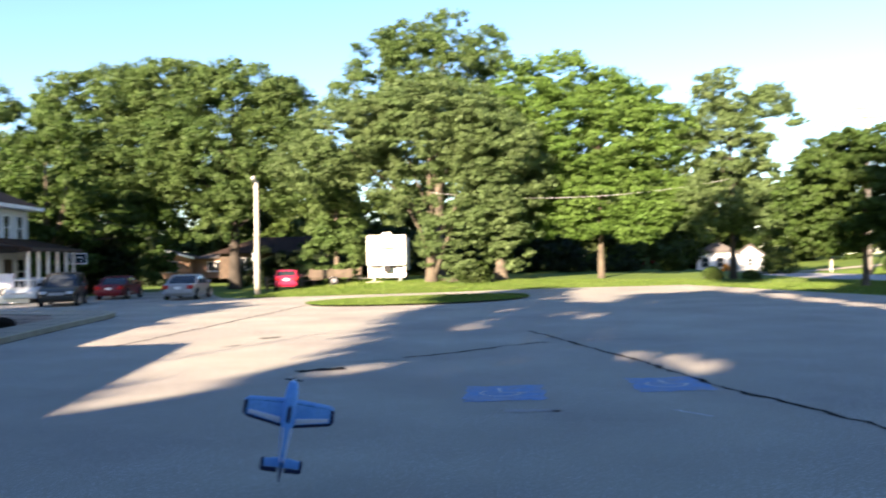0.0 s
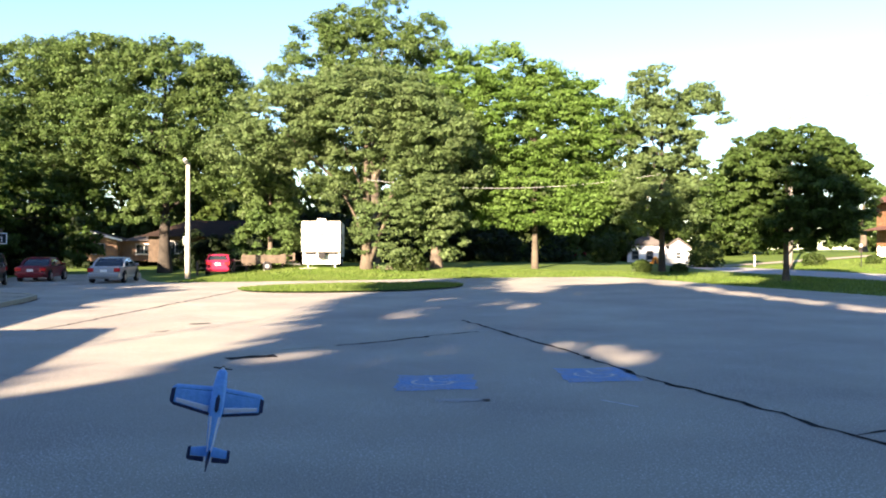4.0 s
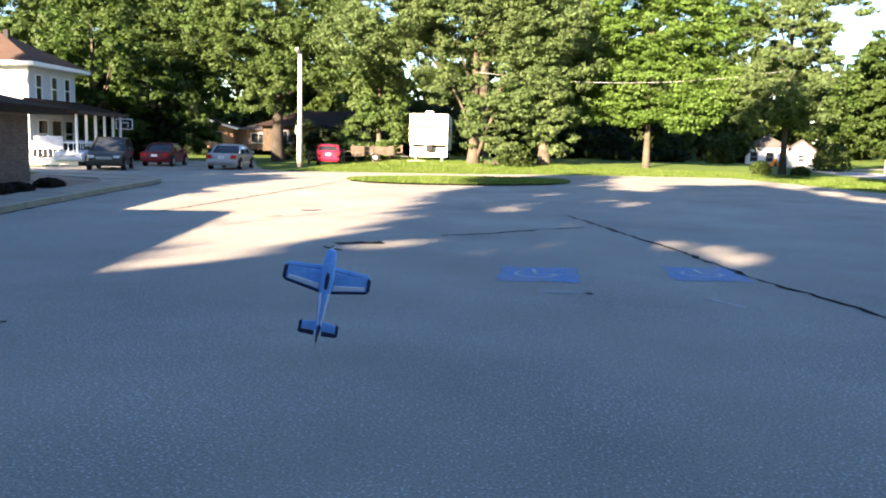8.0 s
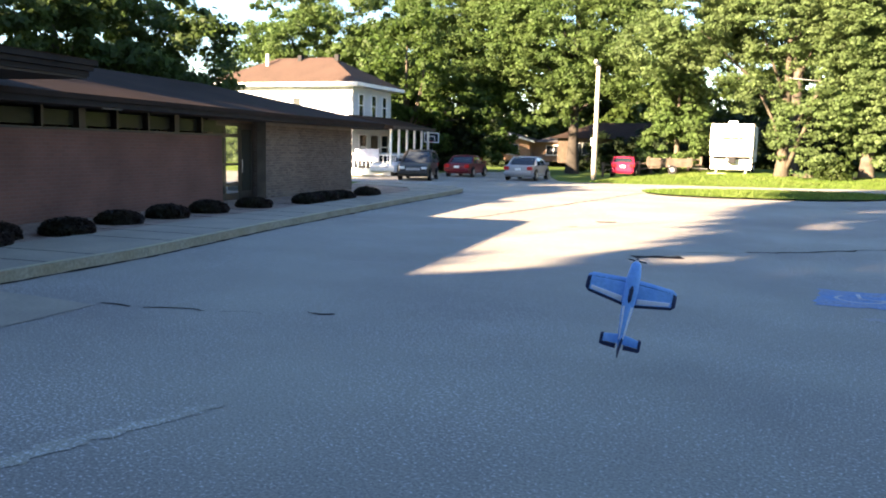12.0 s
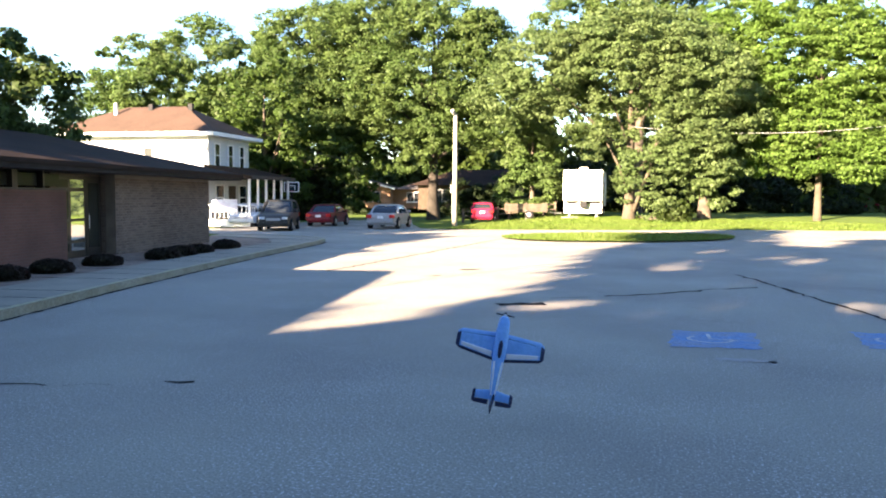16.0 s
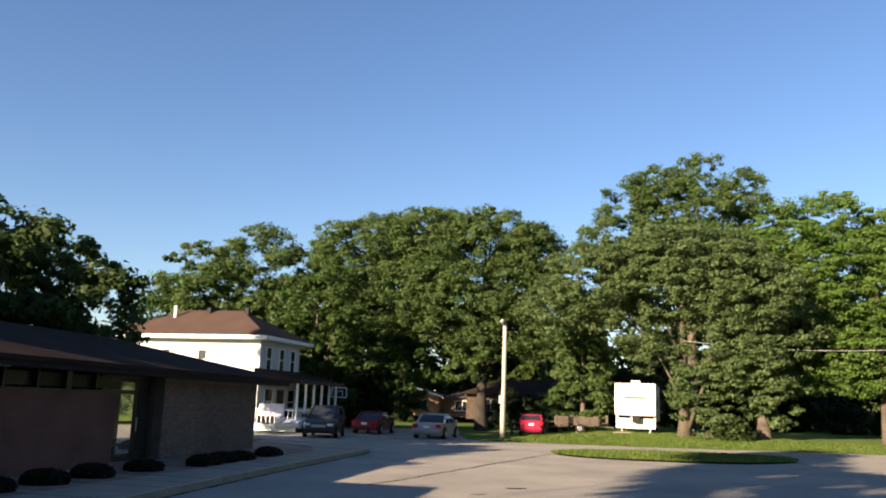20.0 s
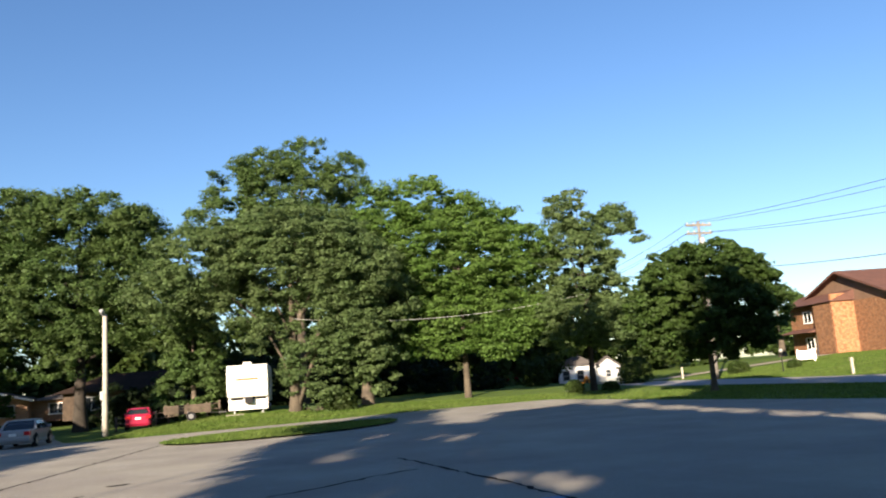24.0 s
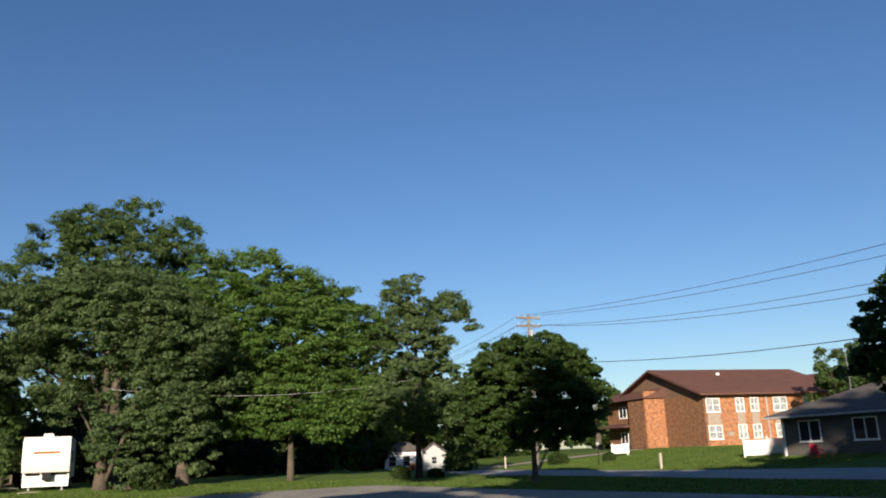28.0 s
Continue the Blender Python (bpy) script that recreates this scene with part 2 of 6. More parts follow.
DARK_ROOF = banded_material("dark shingles", (0.026, 0.0185, 0.015), (0.035, 0.024, 0.019), 0.045, spec=0.04)
RUST_ROOF = banded_material("rust brown shingles", (0.07, 0.045, 0.034), (0.056, 0.037, 0.028), 0.06)
BROWN_ROOF = banded_material("brown shingles", (0.12, 0.06, 0.045), (0.095, 0.05, 0.04), 0.06)
GABLE = banded_material("brown gable boards", (0.17, 0.108, 0.074), (0.14, 0.09, 0.062), 0.12)
GREY_ROOF = banded_material("grey shingles", (0.1, 0.09, 0.083), (0.08, 0.072, 0.068), 0.06)
SIDING = banded_material("white lap siding", (0.49, 0.52, 0.54), (0.43, 0.46, 0.48), 0.12, rough=0.6, bump=0.5)
GREY_SIDING = banded_material("grey lap siding", (0.095, 0.089, 0.082), (0.083, 0.078, 0.072), 0.14, rough=0.7, bump=0.5)
FASCIA = material("dark brown fascia", (0.022, 0.017, 0.015), rough=0.75, vary=0.15, spec=0.12)
SOFFIT = material("brown soffit", (0.06, 0.047, 0.04), rough=0.8, vary=0.1)
WHITE = material("white paint", (0.78, 0.78, 0.76), rough=0.5, vary=0.05, scale=2.0)
OFFWHITE = material("trailer white", (0.8, 0.78, 0.72), rough=0.35, vary=0.04, scale=1.5, spec=0.5)
GREYTRIM = material("grey trim", (0.35, 0.36, 0.36), rough=0.5, vary=0.08)
WOOD = material("weathered wood", (0.1, 0.078, 0.058), rough=0.9, vary=0.2, scale=2.0, fine=20.0, bump=0.5)
POLEWOOD = material("pole wood", (0.42, 0.385, 0.325), rough=0.85, vary=0.14, scale=1.0, fine=18.0, bump=0.4)
GREYWOOD = material("grey weathered pole wood", (0.2, 0.185, 0.165), rough=0.9, vary=0.2, scale=1.0, fine=18.0, bump=0.4)
DARKWOOD = material("dark wood", (0.07, 0.05, 0.035), rough=0.85, vary=0.2, fine=20.0)
BLACK = material("black rubber", (0.015, 0.015, 0.016), rough=0.8, vary=0.15)
METAL = material("grey metal", (0.45, 0.45, 0.46), rough=0.35, metal=0.9, vary=0.06)
WIRE = material("wire", (0.03, 0.03, 0.035), rough=0.6, vary=0.05)
GLASS = glass_material("dark window glass")
CLERESTORY = glass_material("smoked clerestory glass", (0.03, 0.03, 0.024), 0.12)
CLERESTORY.node_tree.nodes["Principled BSDF"].inputs["Specular IOR Level"].default_value = 0.2
DARKDOOR = material("bronze frame", (0.03, 0.024, 0.02), rough=0.4, vary=0.1)
PANEL = material("tan panel", (0.30, 0.25, 0.2), rough=0.7, vary=0.08)


# ---- mesh helpers ----
def part(name, bm, mat, parent=None, label="", smooth=False):
    """Links a bmesh as one mesh object under a thing or a part."""
    me = bpy.data.meshes.new(name)
    bmesh.ops.recalc_face_normals(bm, faces=bm.faces)
    bm.to_mesh(me)
    bm.free()
    if smooth:
        me.shade_smooth()
    me.materials.append(mat)
    ob = new(name, me)
    if parent:
        ob.parent = parent
    if label:
        ob["label"] = label
    return ob


def raw(name, verts, faces, mat, parent=None, label=""):
    me = bpy.data.meshes.new(name)
    me.from_pydata(verts, [], faces)
    me.materials.append(mat)
    ob = new(name, me)
    if parent:
        ob.parent = parent
    if label:
        ob["label"] = label
    return ob


def thing(name, m, label, category, group="", kind=""):
    """An Empty at a thing's base, which parents its parts."""
    ob = new(name)
    ob.empty_display_size = 0.3
    ob.matrix_basis = m
    return tagged(ob, label, category, group, kind)


def box(bm, x0, x1, y0, y1, z0, z1, bevel=0.0):
    vs = [bm.verts.new(p) for p in ((x0, y0, z0), (x1, y0, z0), (x1, y1, z0), (x0, y1, z0), (x0, y0, z1), (x1, y0, z1), (x1, y1, z1), (x0, y1, z1))]
    fs = [bm.faces.new([vs[i] for i in f]) for f in ((0, 3, 2, 1), (4, 5, 6, 7), (0, 1, 5, 4), (1, 2, 6, 5), (2, 3, 7, 6), (3, 0, 4, 7))]
    if bevel:
        es = list({e for f in fs for e in f.edges})
        bmesh.ops.bevel(bm, geom=es, offset=bevel, segments=2, profile=0.6, affect="EDGES")
    return bm


def abox(x0, x1, y0, y1, z0, z1, bevel=0.0):
    return box(bmesh.new(), x0, x1, y0, y1, z0, z1, bevel)


def prism(bm, outline, plane, a, b, bevel=0.0):
    """A polygon drawn in the plane 'xy', 'xz' or 'yz', pushed from a to b along the third axis."""
    def at(p, k):
        return {"xy": (p[0], p[1], k), "xz": (p[0], k, p[1]), "yz": (k, p[0], p[1])}[plane]
    lo, hi = [bm.verts.new(at(p, a)) for p in outline], [bm.verts.new(at(p, b)) for p in outline]
    n = len(outline)
    fs = [bm.faces.new(lo[::-1]), bm.faces.new(hi)]
    fs += [bm.faces.new((lo[i], lo[(i + 1) % n], hi[(i + 1) % n], hi[i])) for i in range(n)]
    if bevel:
        es = list({e for f in fs for e in f.edges})
        bmesh.ops.bevel(bm, geom=es, offset=bevel, segments=2, profile=0.6, affect="EDGES")
    return bm


def tube(bm, points, radii, sides=8):
    """A tapered round limb through points."""
    rings = []
    for i, (p, r) in enumerate(zip(points, radii)):
        p = Vector(p)
        d = (Vector(points[min(i + 1, len(points) - 1)]) - Vector(points[max(i - 1, 0)])).normalized()
        side = d.orthogonal().normalized() if abs(d.z) < 0.9 else Vector((1, 0, 0))
        side = (side - d * side.dot(d)).normalized()
        up = d.cross(side)
        rings.append([bm.verts.new(p + (side * math.cos(a) + up * math.sin(a)) * r) for a in (2 * math.pi * k / sides for k in range(sides))])
    for a, b in zip(rings, rings[1:]):
        for k in range(sides):
            bm.faces.new((a[k], a[(k + 1) % sides], b[(k + 1) % sides], b[k]))
    bm.faces.new(rings[0][::-1])
    bm.faces.new(rings[-1])
    return bm


def wheel_disc(bm, c, r, w, sides=20, axis="y"):
    x, y, z = c
    e = Vector((0, w / 2, 0)) if axis == "y" else Vector((w / 2, 0, 0))
    return tube(bm, [Vector(c) - e, Vector(c) - e * 0.75, Vector(c) + e * 0.75, Vector(c) + e], [r * 0.93, r, r, r * 0.93], sides)


def polar(bearing, reach):
    return -math.sin(radians(bearing)) * reach, math.cos(radians(bearing)) * reach


# ---- the lie of the land ----
def land(x, y):
    """Level car park; a low bank beyond it, and lawns that rise across the street."""
    far = min(max(0.05 * (y - 47 - 0.333 * (x + 10)), 0), 0.6)
    far *= min(max((x + 15.5) / 6, 0), 1) * min(max((25 - x) / 5, 0), 1)
    return far + min(max(0.088 * (x - 34.5), 0), 1.5)


def sheet(name, outline, mat, lift, label, category, step=2.0, kind="structure"):
    """A ground sheet cut into strips so that it follows the land; lift: metres above it."""
    bm = bmesh.new()
    face = bm.faces.new([bm.verts.new((x, y, 0)) for x, y in outline])
    xs, ys = [p[0] for p in outline], [p[1] for p in outline]
    if step:
        for lo, hi, k in ((min(xs), max(xs), 0), (min(ys), max(ys), 1)):
            for v in np.arange(math.ceil(lo / step) * step, hi, step):
                co, no = ((v, 0, 0), (1, 0, 0)) if k == 0 else ((0, v, 0), (0, 1, 0))
                bmesh.ops.bisect_plane(bm, geom=bm.verts[:] + bm.edges[:] + bm.faces[:], plane_co=co, plane_no=no)
    for v in bm.verts:
        v.co.z = land(v.co.x, v.co.y) + lift
    ob = part(name, bm, mat)
    for p in ob.data.polygons:
        if p.normal.z < 0:
            p.flip()
    return tagged(ob, label, category, kind=kind)


def smooth_outline(points, rounds=2):
    for _ in range(rounds):
        points = [q for a, b in zip(points, points[1:] + points[:1]) for q in ((a[0] * 0.75 + b[0] * 0.25, a[1] * 0.75 + b[1] * 0.25), (a[0] * 0.25 + b[0] * 0.75, a[1] * 0.25 + b[1] * 0.75))]
    return points


gx = np.concatenate([[-900, -400, -200, -120], np.arange(-80, 81, 2.0), [120, 200, 400, 900]])
gy = np.concatenate([[-900, -400, -200, -100], np.arange(-60, 131, 2.0), [180, 260, 450, 900]])
verts = [(x, y, land(x, y) - 0.03) for y in gy for x in gx]
faces = [(j * len(gx) + i, j * len(gx) + i + 1, (j + 1) * len(gx) + i + 1, (j + 1) * len(gx) + i) for j in range(len(gy) - 1) for i in range(len(gx) - 1)]
tagged(raw("ground", verts, faces, GRASS), "mown green lawn and open ground with worn patches", "ground", kind="structure")

LOT = [(-9.4, -13), (-10.0, 5.3), (-10.75, 11.6), (-13.4, 21.6), (-15.3, 32.0), (-17.0, 34.2), (-22.6, 35.3), (-40, 34.0), (-40, 38.5), (-27.5, 40.2), (-25.3, 43),
       (-28.0, 60), (-21.0, 60.5), (-18.6, 53.5), (-15.6, 46.3), (-13.9, 45.2), (-9.7, 46.6), (-4.6, 48.3), (0, 50.6), (4.4, 52.2), (8.2, 53.2), (12.8, 54.6),
       (14.6, 47.0), (15.7, 41.0), (16.7, 37.4), (17.8, 33.3), (19.0, 28.8), (21.5, 18.5), (24.5, 8), (25.5, -13)]
sheet("car_park", LOT, ASPHALT, 0.0, "weathered grey asphalt car park with sealed cracks", "pavement")
street_near = [(20.5, 110), (24.0, 75), (26.7, 51), (28.3, 35), (31.6, 22.3), (35.5, 8), (40, -60)]
street_far = [(48.5, -60), (44.0, 8), (40.0, 24.5), (36.8, 36), (35.0, 52), (32.5, 76), (29.0, 110)]
sheet("street", street_near + street_far, STREET, 0.0, "grey asphalt street beside the lawns", "road")
sheet("side_drive", [(21.5, 95), (60, 80), (61, 83.5), (21, 99)], CONCRETE, 0.012, "pale concrete drive leading to the white house", "road")
sheet("island", smooth_outline([(-9.0, 36.9), (-6.6, 33.9), (-1.2, 35.2), (2.0, 39.2), (1.7, 43.5), (-2.5, 43.2), (-7.2, 40.6)]), GRASS, 0.07, "low grass island with a curved edge in the car park", "lawn")


def ribbon(bm, line, width, lift, rng, wobble=0.06):
    """A thin uneven strip along a broken line."""
    pts = []
    for (ax, ay), (bx, by) in zip(line, line[1:]):
        n = max(2, int(math.hypot(bx - ax, by - ay) / 0.22))
        pts += [(ax + (bx - ax) * k / n, ay + (by - ay) * k / n) for k in range(n)]
    pts.append(line[-1])
    prev = None
    for i, (x, y) in enumerate(pts):
        a, b = pts[max(i - 1, 0)], pts[min(i + 1, len(pts) - 1)]
        d = Vector((b[0] - a[0], b[1] - a[1])).normalized()
        o = rng.uniform(-wobble, wobble)
        w = width * rng.uniform(0.3, 1.5)
        l_, r_ = (x - d.y * (o + w / 2), y + d.x * (o + w / 2)), (x - d.y * (o - w / 2), y + d.x * (o - w / 2))
        cur = [bm.verts.new((*q, land(*q) + lift)) for q in (l_, r_)]
        if prev:
            bm.faces.new((prev[1], cur[1], cur[0], prev[0]))
        prev = cur


crng = random.Random(3)
for line, width in (
        ([(1.0, 21.2), (2.07, 16.8), (2.75, 14.15), (3.16, 11.88), (3.58, 10.6), (4.04, 9.08), (4.3, 7.95), (4.9, 6.1), (5.6, 3.5)], 0.088),
        ([(4.3, 7.98), (5.6, 8.4), (8.5, 9.3), (12, 10.6)], 0.05),
        ([(1.24, 18.2), (0.32, 17.5), (-0.82, 16.2), (-1.66, 15.6)], 0.11),
        ([(-1.9, 15.4), (-2.6, 14.95)], 0.03),
        ([(-3.3, 13.75), (-2.9, 14.0), (-2.55, 14.15)], 0.32),
        ([(-7.3, 6.1), (-6.9, 6.2)], 0.045), ([(-6.75, 6.25), (-6.4, 6.35), (-6.1, 6.46)], 0.03), ([(-5.95, 6.5), (-5.5, 6.66)], 0.022), ([(-5.1, 6.9), (-4.85, 7.05)], 0.05),
        ([(-8.75, 18.6), (-8.55, 26), (-8.3, 36.0)], 0.08),
        ([(-6.1, 18.2), (-5.75, 18.5)], 0.1), ([(-5.75, 20.1), (-5.3, 20.4)], 0.4)):
    bm = bmesh.new()
    ribbon(bm, line, width, 0.005, crng)
    tagged(part("crack", bm, TAR), "dark tar-sealed crack in the grey asphalt", "crack", "sealed cracks", "structure")


def flat_mark(name, outline, mat, label, category, lift=0.005, group="", wobble=0.02):
    bm = bmesh.new()
    ragged = random.Random(len(label))
    edge = [(p[0] + (q[0] - p[0]) * k / 9 + ragged.uniform(-1, 1) * wobble, p[1] + (q[1] - p[1]) * k / 9 + ragged.uniform(-1, 1) * wobble) for p, q in zip(outline, outline[1:] + outline[:1]) for k in range(9)]
    bm.faces.new([bm.verts.new((x, y, lift)) for x, y in edge])
    ob = part(name, bm, mat)
    return tagged(ob, label, category, group, "structure")


for cx, cy in ((0.2, 11.25), (2.58, 11.9)):
    flat_mark("parking_mark", [(cx - 0.54, cy - 0.68), (cx + 0.52, cy - 0.55), (cx + 0.56, cy + 0.72), (cx - 0.55, cy + 0.62)], BLUE, "worn blue painted parking square on the asphalt", "paint mark", group="blue parking squares", wobble=0.05)
    bm = bmesh.new()
    tube(bm, [(cx + 0.28 * math.cos(a) - 0.05, cy + 0.26 * math.sin(a), 0.008) for a in np.linspace(2.4, 6.6, 12)], [0.035] * 12, 4)
    tube(bm, [(cx - 0.08, cy + 0.42, 0.008), (cx - 0.05, cy + 0.05, 0.008), (cx + 0.3, cy + 0.0, 0.008)], [0.035] * 3, 4)
    for v in bm.verts:
        v.co.z = 0.0085 + (v.co.z - 0.008) * 0.02
    tagged(part("parking_symbol", bm, FADED), "faded white wheelchair outline on blue paint", "paint mark", "white parking symbols", "structure")
flat_mark("stain", [(0.2, 9.82), (0.78, 9.86), (0.82, 10.0), (0.25, 10.0)], STREET, "small darker oil stain on the asphalt", "stain", wobble=0.05)
bm = bmesh.new()
ribbon(bm, [(2.2, 9.9), (2.55, 9.45)], 0.07, 0.006, crng, 0.01)
tagged(part("paint_dash", bm, FADED), "short faded white paint dash on asphalt", "paint mark", kind="structure")
# narrow streak, slightly paler and yellower than the asphalt around it
flat_mark("pale_streak", [(-4.2, 2.45), (-4.02, 2.5), (-3.98, 3.05), (-3.88, 3.5), (-3.72, 4.05), (-3.84, 4.1), (-4.0, 3.5), (-4.14, 3.0)], GRIT_STREAK, "worn faded yellow parking line, rubbed down to grit", "paint mark", wobble=0.04)
flat_mark("concrete_apron", [(-9.4, 6.0), (-7.28, 6.05), (-7.0, 4.2), (-7.2, 1.0), (-9.3, 0.6)], CONCRETE, "pale concrete apron let into the asphalt", "pavement", lift=0.006)

# ---- the low brick building ----
CORNER, U, N = Vector((-17.62, 27.08, 0)), Vector((-0.178, 0.984, 0)), Vector((0.984, 0.178, 0))
BRICK = Matrix((( N.x, U.x, 0, CORNER.x), (N.y, U.y, 0, CORNER.y), (0, 0, 1, 0), (0, 0, 0, 1)))
# in its own frame: x outwards over the pavement, y along the front; the far corner is 0, 0
hall = thing("brick_hall", BRICK, "long low dark brick hall with a dark hipped roof", "building")
Y_IN, Y_OUT, DEEP_IN = -9.4, -6.9, -0.5


def wall_piece(x0, x1, y0, y1, z0, z1, mat, parent, name="wall", label=""):
    return part(name, abox(x0, x1, y0, y1, z0, z1), mat, parent, label)


panel = wall_piece(-0.3, 0, Y_OUT + 0.0, 0, 0, 2.46, MORTAR, hall, label="mortar bed of the brown brick end panel")
wall_piece(-0.3, 0, -46, Y_IN, 0, 1.98, RED_BRICK, hall, label="dark red brick front wall")
wall_piece(-10, -0.3, -0.3, 0, 0, 2.5, TAN_BRICK, hall, label="brown brick end wall")
wall_piece(-10, -9.7, -46, -0.3, 0, 2.5, RED_BRICK, hall)
wall_piece(-9.7, -0.3, -46, -45.7, 0, 2.5, RED_BRICK, hall)
wall_piece(DEEP_IN - 0.2, DEEP_IN, Y_IN, Y_OUT, 0, 2.5, TAN_BRICK, hall, label="recessed entrance back wall")
wall_piece(DEEP_IN, -0.3, Y_OUT, Y_OUT + 0.25, 0, 2.5, TAN_BRICK, hall, label="recessed entrance side wall")
wall_piece(DEEP_IN, -0.3, Y_IN - 0.25, Y_IN, 0, 2.5, TAN_BRICK, hall, label="recessed entrance side wall")
# clerestory windows under the eaves
y = -46.0
while y < Y_IN - 0.3:
    y1 = min(y + 1.15, Y_IN)
    win = part("window", abox(-0.2, -0.16, y + 0.06, y1 - 0.06, 2.08, 2.4), CLERESTORY, hall, "dark clerestory pane")
    broad = 0.1 if int(round((y + 46) / 1.15)) % 3 == 0 else 0.035
    part("mullion", abox(-0.24, -0.02, y - broad, y + broad, 1.98, 2.46), DARKDOOR, hall)
    y += 1.15
part("sill", abox(-0.3, 0.03, -46, Y_IN, 1.98, 2.03), DARKDOOR, hall)
# entrance: a glazed sidelight and dark door in a bronze frame
door = part("entrance_door", abox(DEEP_IN, DEEP_IN + 0.06, -7.72, -6.92, 0.1, 2.4), DARKDOOR, hall, "dark bronze entrance door")
part("door_pane", abox(DEEP_IN + 0.06, DEEP_IN + 0.07, -7.6, -7.05, 0.35, 2.2), CLERESTORY, door)
part("door_handle", tube(bmesh.new(), [(DEEP_IN + 0.12, -7.66, 0.9), (DEEP_IN + 0.12, -7.66, 1.3)], [0.015, 0.015], 6), METAL, door)
side = part("sidelight", abox(DEEP_IN, DEEP_IN + 0.06, -9.38, -7.74, 0.1, 2.4), DARKDOOR, hall, "tall bronze framed glazed sidelight")
REFLECT = glass_material("mirroring pane", (0.8, 0.8, 0.78), 0.02)
REFLECT.node_tree.nodes["Principled BSDF"].inputs["Metallic"].default_value = 0.9
for z0, z1 in ((0.3, 0.52), (0.6, 1.12), (1.2, 1.95), (2.06, 2.28)):
    part("pane", abox(DEEP_IN + 0.06, DEEP_IN + 0.07, -8.5, -7.84, z0, z1), REFLECT, side, "bright pane mirroring the daylight")
    part("pane", abox(DEEP_IN + 0.06, DEEP_IN + 0.07, -9.3, -8.6, z0, z1), CLERESTORY, side, "dim smoked pane")
# eaves and hipped roof
E0, E1, YN, YF = -10.9, 0.95, -47.0, 0.75
part("soffit", abox(E0, E1, YN, YF, 2.46, 2.5), SOFFIT, hall)
for n_, a in (("fascia", (E1, E1 + 0.05, YN, YF + 0.05, 2.45, 2.57)), ("fascia", (E0, E1, YF, YF + 0.05, 2.45, 2.57))):
    part(n_, abox(*a), FASCIA, hall, "dark brown fascia board")


def hip_roof(bm, x0, x1, y0, y1, z0, rise, inset0=None, inset1=None, along="y"):
    """A hipped roof over a rectangle, its ridge along x or y; inset 0 makes a gable end."""
    if along == "y":
        mid, i0, i1 = (x0 + x1) / 2, inset0 if inset0 is not None else (x1 - x0) / 2, inset1 if inset1 is not None else (x1 - x0) / 2
        ridge = [(mid, y0 + i0, z0 + rise), (mid, y1 - i1, z0 + rise)]
        quads = [(0, 4, 5, 3), (1, 2, 5, 4), (0, 1, 4), (2, 3, 5)]
    else:
        mid, i0, i1 = (y0 + y1) / 2, inset0 if inset0 is not None else (y1 - y0) / 2, inset1 if inset1 is not None else (y1 - y0) / 2
        ridge = [(x0 + i0, mid, z0 + rise), (x1 - i1, mid, z0 + rise)]
        quads = [(0, 1, 5, 4), (2, 3, 4, 5), (0, 4, 3), (1, 2, 5)]
    v = [bm.verts.new(p) for p in ((x0, y0, z0), (x1, y0, z0), (x1, y1, z0), (x0, y1, z0), *ridge)]
    for q in quads:
        bm.faces.new([v[i] for i in q])
    bm.faces.new([v[i] for i in (3, 2, 1, 0)])
    return bm


bm = bmesh.new()
skirt = [[bm.verts.new((x, y, z)) for x, y in ((E0 - 0.05 + i, YN + i), (E1 + 0.1 - i, YN + i), (E1 + 0.1 - i, YF + 0.1 - i), (E0 - 0.05 + i, YF + 0.1 - i))] for i, z in ((0, 2.57), (0.0, 2.68), (5.0, 3.85))]
for lo_, hi_ in zip(skirt, skirt[1:]):
    for k in range(4):
        bm.faces.new((lo_[k], lo_[(k + 1) % 4], hi_[(k + 1) % 4], hi_[k]))
bm.faces.new(skirt[-1])
bm.faces.new(skirt[0][::-1])
part("roof", bm, DARK_ROOF, hall, "low dark shingled hip roof")
# pale strip put in as a painted sun glint under the eave
part("eave_glint", abox(0.6, 0.66, -15.1, -14.5, 2.43, 2.46), GREYTRIM, hall, "short pale strip standing for a sun glint under the eave")

# roof over the entrance drive, which reaches out past the kerb
canopy = thing("entrance_canopy", BRICK, "low shingled canopy roof reaching over the pavement", "canopy")
part("roof", hip_roof(bmesh.new(), -7.0, 2.84, -29.0, -17.86, 3.12, 0.5, 2.0, 4.0, along="x"), BROWN_ROOF, canopy, "brown shingled roof")
for out, z0, z1 in ((0.0, 3.02, 3.12), (0.05, 2.93, 3.01), (0.1, 2.84, 2.92)):
    part("fascia", abox(2.76 - out, 2.81 - out, -28.9, -17.9 - out, z0, z1), FASCIA, canopy, "dark stepped fascia board")
    part("fascia", abox(0.9, 2.76 - out, -17.95 - out, -17.9 - out, z0, z1), FASCIA, canopy, "dark stepped fascia board")
part("soffit", abox(0.9, 2.66, -28.8, -18.0, 2.8, 2.84), SOFFIT, canopy)
for yy in (-21.6, -28.5):
    part("post", abox(2.3, 2.52, yy - 0.11, yy + 0.11, 0.13, 2.8), DARKDOOR, canopy)

